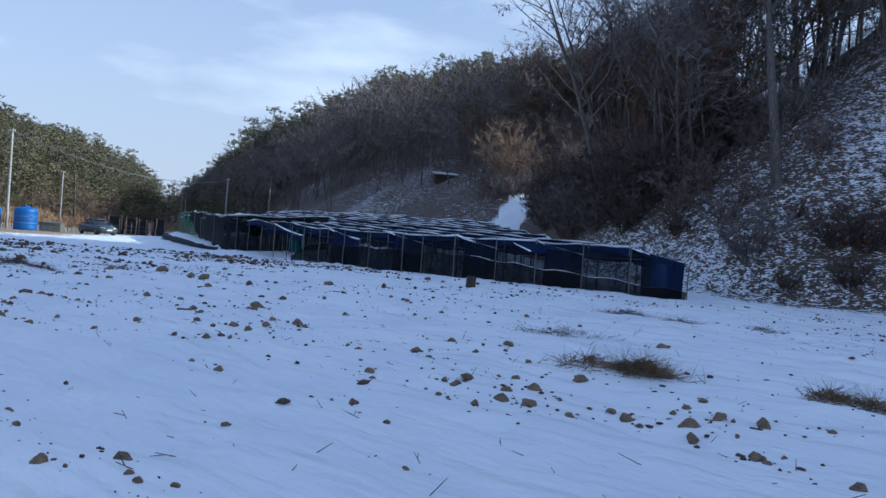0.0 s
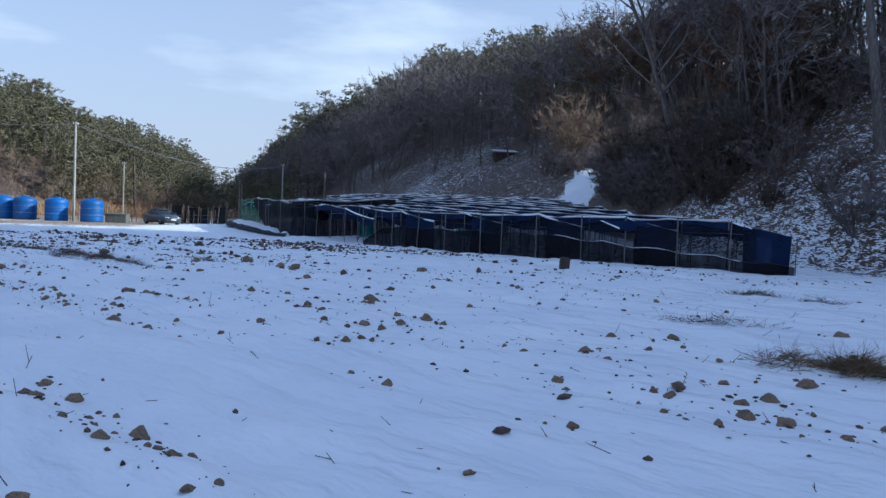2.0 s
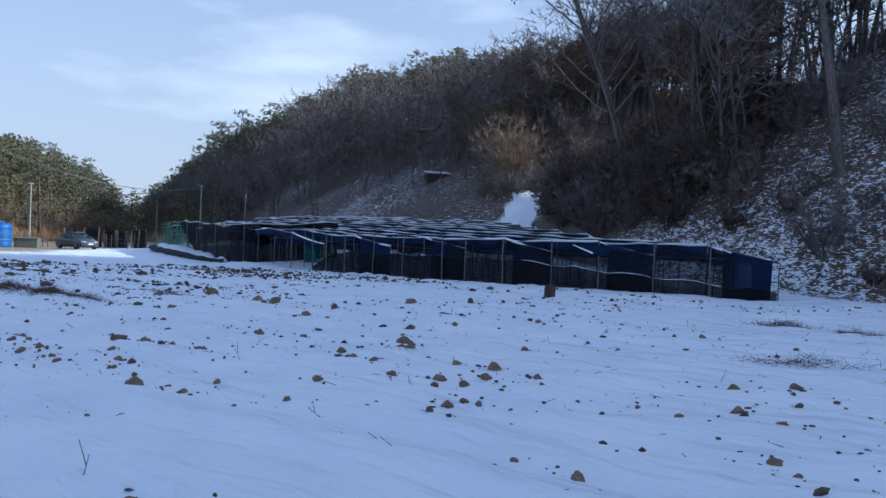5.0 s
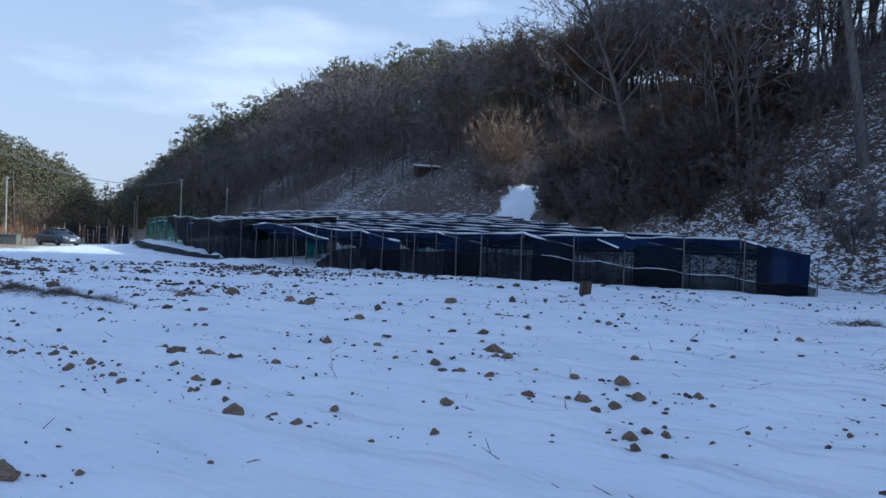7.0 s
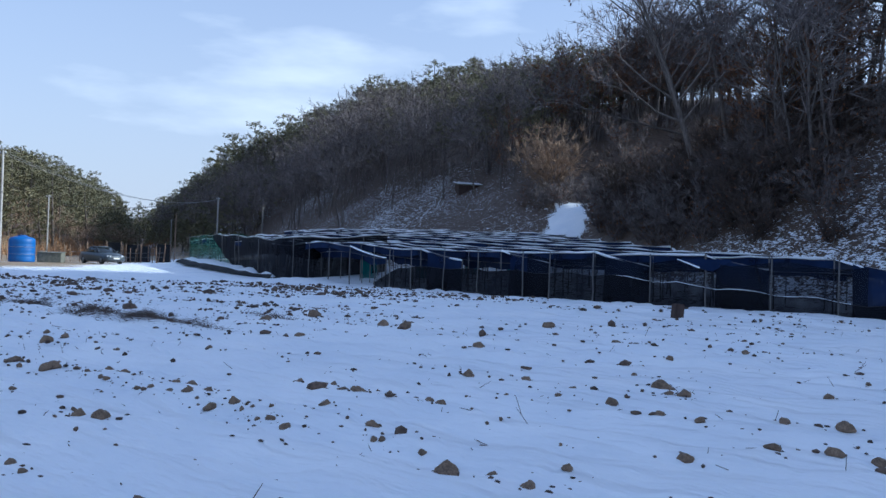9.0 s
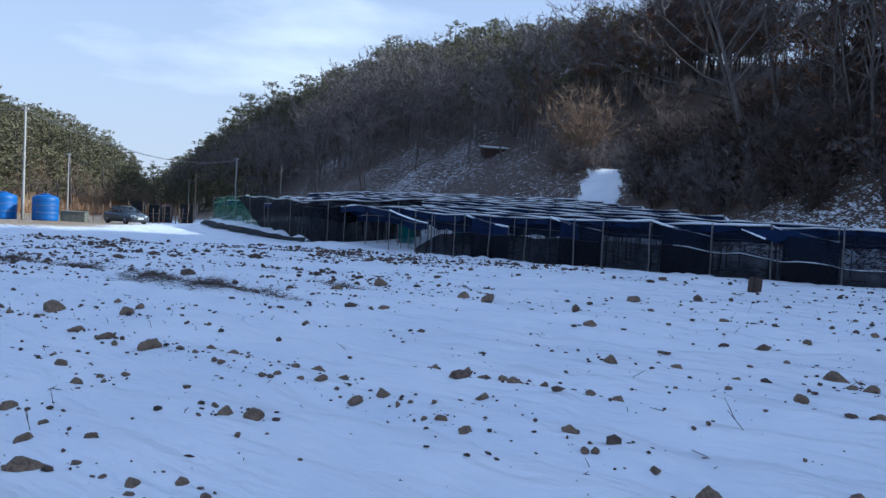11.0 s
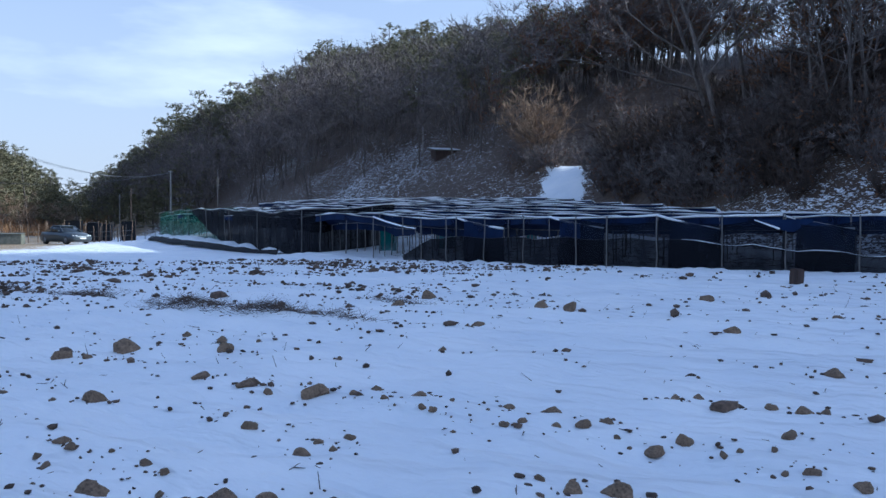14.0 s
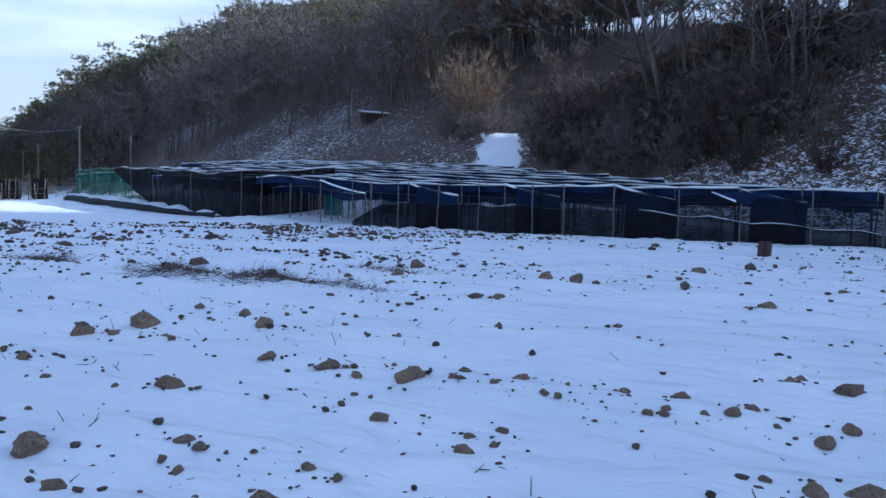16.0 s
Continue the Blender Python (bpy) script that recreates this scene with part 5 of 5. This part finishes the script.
# ---- the field: clods, stones, grass, stalks ----
def clod_mesh(seed, squash=0.62):
    """A broken lump of earth: a ball cut by planes, roughened a little."""
    rng = random.Random(seed)
    cuts = []
    for k in range(9):
        n = Vector((rng.uniform(-1, 1), rng.uniform(-1, 1), rng.uniform(-0.5, 1))).normalized()
        cuts.append((n, rng.uniform(0.50, 0.85)))
    bm = bmesh.new()
    bmesh.ops.create_icosphere(bm, subdivisions=3, radius=1.0)
    off = Vector((seed * 3.7, seed * 1.9, seed * 5.3))
    for v in bm.verts:
        n = v.co.normalized()
        r = 1.12 + 0.30 * noise.noise(n * 1.2 + off)
        for m, d in cuts:
            c = n.dot(m)
            if c > 0.05:
                r = min(r, d / c)
        r += 0.07 * noise.noise(n * 3.5 + off) + 0.05 * noise.noise(n * 8.0 + off)
        v.co = Vector((n.x * r * 1.15, n.y * r, max(-0.45, n.z * r * squash)))
    me = bpy.data.meshes.new("clod")
    bm.to_mesh(me)
    bm.free()
    me.materials.append(M_CLOD)
    me.polygons.foreach_set("use_smooth", [True] * len(me.polygons))
    return me


CLOD = [clod_mesh(s, q) for s, q in ((1, 0.75), (2, 0.9), (3, 0.62), (4, 0.8), (5, 0.7), (6, 0.95), (7, 0.66), (8, 0.78))]
# places and half-widths of the clods, a stretch of the walk at a time
CLOD_SPOTS = []
CLOD_SPOTS += [(-1.40, 4.52, 0.038), (-1.61, 4.52, 0.038), (-1.70, 4.62, 0.032), (-1.84, 4.86, 0.064), (-2.27, 4.73, 0.076), (-0.16, 5.45, 0.035), (2.04, 5.29, 0.032), (3.01, 5.78, 0.083), (2.62, 6.39, 0.049), (2.57, 6.50, 0.089), (2.80, 6.54, 0.035), (2.20, 6.97, 0.088), (2.25, 7.26, 0.102), (1.84, 7.41, 0.048), (1.76, 7.60, 0.082), (1.68, 7.84, 0.062), (3.60, 7.43, 0.046), (3.06, 7.68, 0.093), (2.84, 7.84, 0.035), (2.73, 7.91, 0.088), (2.34, 8.12, 0.059), (2.52, 8.24, 0.054), (2.73, 8.37, 0.056), (3.64, 13.65, 0.131), (6.41, 14.98, 0.097), (-3.75, 5.21, 0.079), (-3.78, 6.64, 0.108), (-2.94, 5.38, 0.044), (-2.80, 5.46, 0.035), (-1.52, 5.92, 0.037)]
CLOD_SPOTS += [(-3.23, 5.88, 0.053), (-3.37, 6.00, 0.033), (-3.18, 6.07, 0.044), (-3.46, 6.07, 0.034), (-3.88, 6.28, 0.068), (-3.93, 6.60, 0.029), (-4.15, 6.74, 0.030), (-4.39, 6.76, 0.040), (-0.77, 7.60, 0.058), (-0.99, 7.64, 0.023), (-4.30, 6.99, 0.036), (0.84, 7.32, 0.023), (-4.18, 7.16, 0.046), (0.36, 7.77, 0.066), (1.22, 7.51, 0.062), (0.09, 7.94, 0.029), (0.87, 7.74, 0.082), (0.01, 8.09, 0.039), (0.63, 7.95, 0.083), (-0.13, 8.49, 0.036), (1.22, 8.14, 0.041), (0.70, 8.34, 0.072), (0.17, 8.68, 0.069), (0.05, 8.83, 0.049), (1.00, 8.58, 0.097), (0.70, 9.64, 0.042), (0.90, 9.61, 0.061), (1.63, 9.40, 0.121), (1.13, 10.72, 0.061), (1.98, 11.31, 0.044)]
CLOD_SPOTS += [(-0.98, 19.73, 0.090), (-4.64, 7.39, 0.078), (-4.93, 7.36, 0.064), (-5.05, 7.40, 0.054), (-5.19, 7.97, 0.089), (-2.37, 8.75, 0.084), (-2.77, 9.06, 0.046), (-0.36, 8.56, 0.023), (-0.73, 8.89, 0.047), (-6.32, 8.48, 0.039), (-0.78, 9.15, 0.059), (-6.63, 8.94, 0.079), (-6.94, 9.09, 0.054), (-1.08, 10.48, 0.051), (-0.17, 10.39, 0.064), (-1.29, 11.10, 0.049), (-0.34, 10.96, 0.092), (0.47, 11.35, 0.053), (0.89, 11.40, 0.034), (0.12, 12.24, 0.078), (1.01, 12.55, 0.090), (-4.03, 13.35, 0.068), (-7.62, 14.21, 0.069), (-6.91, 22.82, 0.202), (-0.22, 27.56, 0.095), (-7.53, 9.77, 0.135), (-8.02, 10.15, 0.110), (-7.02, 9.76, 0.045), (-6.30, 10.12, 0.027), (-7.74, 9.97, 0.048)]
CLOD_SPOTS += [(-5.25, 10.99, 0.036), (-4.76, 11.03, 0.041), (-8.31, 10.75, 0.056), (-3.18, 10.96, 0.071), (-5.90, 11.47, 0.076), (-2.60, 10.77, 0.033), (-3.02, 11.08, 0.058), (-2.89, 11.02, 0.058), (-5.58, 11.69, 0.049), (-4.59, 12.12, 0.079), (-1.82, 11.44, 0.033), (-3.78, 12.38, 0.066), (-2.52, 12.04, 0.028), (-2.95, 12.28, 0.084), (-2.12, 11.95, 0.040), (-3.20, 12.45, 0.085), (-2.68, 12.33, 0.080), (-2.12, 12.34, 0.076), (-2.46, 13.70, 0.120), (-2.97, 13.93, 0.080), (-5.67, 14.90, 0.043), (-1.86, 15.16, 0.066), (-0.38, 15.54, 0.046), (-0.62, 16.53, 0.049), (1.76, 17.80, 0.090), (0.79, 19.87, 0.080), (-9.94, 23.63, 0.158), (1.43, 23.42, 0.076), (-9.12, 26.00, 0.210), (-6.47, 11.71, 0.108)]
CLOD_SPOTS += [(-10.37, 11.66, 0.122), (-9.29, 11.38, 0.039), (-9.70, 11.39, 0.034), (-9.47, 11.59, 0.048), (-8.26, 11.77, 0.017), (-9.75, 11.55, 0.063), (-9.93, 11.60, 0.028), (-9.98, 11.60, 0.021), (-10.14, 11.76, 0.041), (-6.13, 11.77, 0.045), (-6.62, 12.23, 0.043), (-10.23, 12.20, 0.044), (-10.64, 12.20, 0.070), (-5.47, 12.59, 0.027), (-4.31, 13.70, 0.060), (-4.54, 14.62, 0.083), (-5.02, 15.20, 0.049), (-4.77, 15.63, 0.059), (-3.60, 15.14, 0.092), (-3.71, 15.27, 0.066), (-3.63, 15.73, 0.152), (-3.71, 16.78, 0.053), (-3.21, 18.13, 0.060), (-2.75, 18.25, 0.068), (-3.57, 24.43, 0.176), (-11.18, 12.59, 0.074), (-11.69, 12.80, 0.101), (-11.49, 13.23, 0.107), (-11.09, 12.35, 0.019), (-9.19, 12.54, 0.022)]
CLOD_SPOTS += [(-10.75, 12.66, 0.040), (-7.02, 12.55, 0.048), (-6.95, 12.53, 0.041), (-7.82, 13.03, 0.064), (-7.98, 13.29, 0.055), (-8.12, 13.36, 0.031), (-7.07, 12.95, 0.071), (-8.05, 13.63, 0.029), (-8.34, 13.73, 0.037), (-8.24, 13.72, 0.025), (-6.43, 14.12, 0.077), (-7.27, 14.59, 0.078), (-6.98, 14.78, 0.051), (-7.36, 14.95, 0.061), (-6.52, 14.81, 0.068), (-5.99, 16.21, 0.125), (-5.30, 16.10, 0.070), (-11.97, 19.31, 0.043), (-5.65, 19.14, 0.128), (-13.04, 20.13, 0.068), (-2.88, 21.12, 0.120), (-7.36, 23.14, 0.148), (-11.23, 13.20, 0.075), (-12.24, 13.44, 0.122), (-9.57, 12.98, 0.081), (-9.36, 12.87, 0.098), (-13.58, 14.61, 0.142), (-14.10, 14.95, 0.131), (-12.94, 15.76, 0.127), (-11.11, 15.91, 0.139)]
CLOD_SPOTS += [(-12.05, 13.32, 0.045), (-11.87, 13.41, 0.040), (-12.58, 13.45, 0.022), (-11.88, 13.61, 0.039), (-12.02, 13.74, 0.043), (-9.70, 13.18, 0.036), (-13.24, 13.59, 0.057), (-10.91, 13.88, 0.021), (-13.38, 13.76, 0.031), (-12.31, 14.04, 0.025), (-12.71, 14.02, 0.046), (-11.12, 14.05, 0.067), (-12.61, 14.18, 0.047), (-12.81, 14.14, 0.036), (-10.90, 14.11, 0.040), (-13.17, 14.16, 0.029), (-12.70, 14.29, 0.059), (-11.01, 14.31, 0.048), (-10.79, 14.31, 0.049), (-11.29, 14.47, 0.019), (-11.51, 14.69, 0.063), (-8.71, 14.01, 0.083), (-8.85, 14.10, 0.021), (-10.02, 14.66, 0.029), (-11.73, 15.01, 0.029), (-8.90, 14.23, 0.029), (-9.64, 14.63, 0.046), (-8.48, 14.03, 0.072), (-9.51, 14.65, 0.042), (-9.26, 14.53, 0.042)]
CLOD_SPOTS += [(-9.07, 14.50, 0.073), (-10.13, 15.08, 0.044), (-8.87, 14.56, 0.057), (-10.22, 15.15, 0.044), (-13.74, 15.15, 0.031), (-10.43, 15.25, 0.022), (-10.50, 15.50, 0.046), (-9.15, 15.02, 0.082), (-9.94, 15.39, 0.028), (-9.44, 15.42, 0.057), (-10.75, 15.82, 0.048), (-11.53, 15.99, 0.053), (-10.20, 15.80, 0.082), (-13.36, 15.99, 0.049), (-11.73, 16.27, 0.105), (-11.17, 16.27, 0.040), (-10.56, 16.28, 0.066), (-8.01, 15.35, 0.077), (-12.22, 16.65, 0.095), (-7.51, 15.27, 0.069), (-13.95, 16.45, 0.053), (-7.66, 15.70, 0.066), (-14.55, 16.92, 0.086), (-14.28, 17.08, 0.075), (-10.92, 17.58, 0.059), (-13.20, 17.91, 0.056), (-13.72, 18.08, 0.064), (-9.72, 18.02, 0.064), (-12.23, 18.35, 0.109), (-14.02, 18.25, 0.117)]
CLOD_SPOTS += [(-13.50, 19.01, 0.188), (-12.48, 19.55, 0.094), (-11.26, 19.70, 0.059), (-8.85, 21.07, 0.120)]


def lay_clods():
    rng = random.Random(21)
    for x, y, r in CLOD_SPOTS:
        me = CLOD[rng.randrange(len(CLOD))]
        m = pose(x, y, height(x, y) + r * 0.08, rng.uniform(-14, 14), rng.uniform(-14, 14), rng.uniform(0, 360)) @ Matrix.Scale(r * 0.90, 4)
        ob = new("soil_clod", me)
        ob.matrix_world = m
        tagged(ob, "large brown frozen clay clod" if r > 0.13 else "brown frozen clay clod half sunk in snow" if r > 0.06 else "small dark earth clod poking out of the snow", "clod", "clods on the field")


lay_clods()


def small_clods():
    """Crumbs of earth in drifts along the furrows and round the large clods."""
    g = np.random.default_rng(31)
    bm = bmesh.new()
    bmesh.ops.create_icosphere(bm, subdivisions=1, radius=1.0)
    unit = np.array([v.co[:] for v in bm.verts])
    tri = np.array([[v.index for v in f.verts] for f in bm.faces])
    bm.free()
    n = 75000
    x, y = g.uniform(-34, 16, n), 3.2 + 40 * g.random(n) ** 0.8
    across = x * 0.61 + y * 0.79 + 0.35 * fbm(x * 0.2, y * 0.2, 21, 3)
    crest = 0.5 + 0.5 * np.sin(across * 2 * math.pi / 1.15)
    patch = fbm(x * 0.22, y * 0.22, 51, 3) + 0.6 * fbm(x * 0.7, y * 0.7, 52, 3)
    want = np.clip(0.13 + 0.65 * patch, 0, 1) * crest ** 2 + 0.6 * smooth_step(18, 30, y) * smooth_step(-2, -12, x) * np.clip(0.3 + patch, 0, 1)
    v = (x + 8.5) * 0.628 + (y - 44) * 0.778
    d = along(FOOT, x, y)[0]
    keep = (g.random(n) < want * (0.48 + 0.45 * smooth_step(14, 24, y))) & (v < -1) & (d < -0.5)
    px, py = x[keep], y[keep]
    pr = 0.018 * np.exp(g.normal(size=len(px)) * 0.55) * (1 + 0.9 * smooth_step(14, 34, py))
    for cx, cy, r in CLOD_SPOTS:
        k = int(g.integers(3, 8))
        u, w = g.normal(size=k) * 0.32, g.normal(size=k) * 0.12
        px = np.append(px, cx + u * FX - w * FY)
        py = np.append(py, cy + u * FY + w * FX)
        pr = np.append(pr, np.minimum(r, 0.10) * g.uniform(0.10, 0.38, k))
    keep = pr < 0.16
    px, py, pr = px[keep], py[keep], pr[keep]
    c = np.stack([px, py, land(px, py) + pr * 0.22], axis=1)
    shape = unit[None] * g.uniform(0.65, 1.3, (len(c), len(unit), 1)) * np.stack([g.uniform(0.9, 1.6, len(c)), g.uniform(0.55, 1.0, len(c)), g.uniform(0.45, 0.85, len(c))], axis=1)[:, None, :]
    a = -0.66 + g.normal(size=len(c)) * 0.7
    co, si = np.cos(a)[:, None], np.sin(a)[:, None]
    sx, sy = shape[:, :, 0] * co - shape[:, :, 1] * si, shape[:, :, 0] * si + shape[:, :, 1] * co
    verts = np.stack([sx, sy, shape[:, :, 2]], axis=2) * pr[:, None, None] + c[:, None, :]
    f = (tri[None] + (np.arange(len(c)) * len(unit))[:, None, None]).reshape(-1, 3)
    tagged(new("earth_crumbs", mesh_of("earth_crumbs", verts.reshape(-1, 3), [f], [M_CLODS], smooth=True)), "small dark earth crumbs poking through the snow", "clods", kind="stuff")


small_clods()


def grass_clump(x, y, wide, deep, turn, count, label, mat=None, tall=0.16):
    g = np.random.default_rng(int(abs(x * 100 + y * 10)))
    p = g.normal(size=(count, 2)) * np.array([wide, deep]) * 0.5
    c, s = math.cos(radians(turn)), math.sin(radians(turn))
    wx, wy = x + p[:, 0] * c - p[:, 1] * s, y + p[:, 0] * s + p[:, 1] * c
    z = land(wx, wy) + g.uniform(-0.01, 0.05, count) + tall * 0.7 * np.exp(-((p[:, 0] / wide) ** 2 + (p[:, 1] / deep) ** 2) * 6) * g.random(count)
    way = g.normal(size=(count, 3)) * np.array([1, 1, 0.3]) + np.array([0.4, -0.2, 0.45])
    v, f = blade_arrays(np.stack([wx - x, wy - y, z], axis=1), way, g.uniform(0.5, 1.5, count) * tall * 1.4, 0.008, g)
    m = count // 3
    segs = []
    for k in range(m):
        a = np.array([wx[k] - x, wy[k] - y, z[k]])
        b = a + g.normal(size=3) * np.array([0.14, 0.10, 0.03]) + np.array([0, 0, 0.05])
        segs.append((*a, 0.004, *b, 0.003))
    tv, tf = tube_arrays(segs, 3)
    me = mesh_of("dry_grass_clump", np.concatenate([v, tv]), [f, tf + len(v)], [mat or M_STRAW])
    ob = new("dry_grass_clump", me)
    ob.matrix_world = pose(x, y, 0)
    return tagged(ob, label, "grass clump", "grass clumps on the field", kind="stuff")


grass_clump(2.55, 10.45, 0.45, 0.26, -25, 900, "thick matted clump of brown dry grass on the snow", tall=0.21)
grass_clump(1.95, 10.75, 0.55, 0.25, 10, 260, "thin tangle of brown dry grass stems", tall=0.15)
for gx, gy, gw, gd, gt, gc in ((4.5, 9.45, 0.26, 0.16, 20, 260), (4.87, 9.25, 0.30, 0.14, -30, 260), (4.5, 20.6, 0.6, 0.25, -10, 260), (5.6, 19.6, 0.5, 0.2, -30, 150), (2.1, 14.6, 0.9, 0.2, -20, 170), (7.2, 18.6, 0.5, 0.2, -30, 120),
                               (-13.7, 23.85, 1.0, 0.45, -35, 620), (-12.2, 22.85, 0.9, 0.35, -30, 640), (-10.9, 21.9, 0.7, 0.25, -30, 170), (-16.4, 26.7, 0.7, 0.45, -20, 420), (-18.4, 27.6, 0.7, 0.4, -10, 320), (-21.0, 29.0, 0.9, 0.4, -20, 300), (-9.9, 24.4, 0.7, 0.3, -20, 200)):
    grass_clump(gx, gy, gw, gd, gt, gc, "flattened clump of dark dry grass in the snow", M_STALK if gy > 12 else None, 0.15)


def stalks():
    """Single dry stalks and twigs that stand or lie in the snow."""
    g = np.random.default_rng(41)
    n = 1100
    x, y = g.uniform(-20, 12, n), 3.2 + 24 * g.random(n) ** 1.2
    z = land(x, y)
    way = g.normal(size=(n, 3)) * np.array([1, 1, 0.25]) + np.array([0, 0, 0.55]) * (g.random((n, 1)) < 0.75)
    way /= np.linalg.norm(way, axis=1, keepdims=True)
    way[:, 2] = np.abs(way[:, 2])
    ln = 0.04 + 0.16 * g.random(n) ** 2
    a = np.stack([x, y, z - 0.005], axis=1)
    b = a + way * ln[:, None]
    segs = np.concatenate([a, np.full((n, 1), 0.0042), b, np.full((n, 1), 0.0025)], axis=1)
    fork = segs[: n // 3].copy()
    fork[:, 0:3] = (a + (b - a) * 0.5)[: n // 3]
    fork[:, 4:7] = fork[:, 0:3] + (way[: n // 3] + g.normal(size=(n // 3, 3)) * 0.5) * ln[: n // 3, None] * 0.6
    v, f = tube_arrays(np.concatenate([segs, fork]), 3)
    tagged(new("dry_stalks", mesh_of("dry_stalks", v, [f], [M_STALK])), "scattered dry stalks standing in the snow", "stalks", kind="stuff")


stalks()
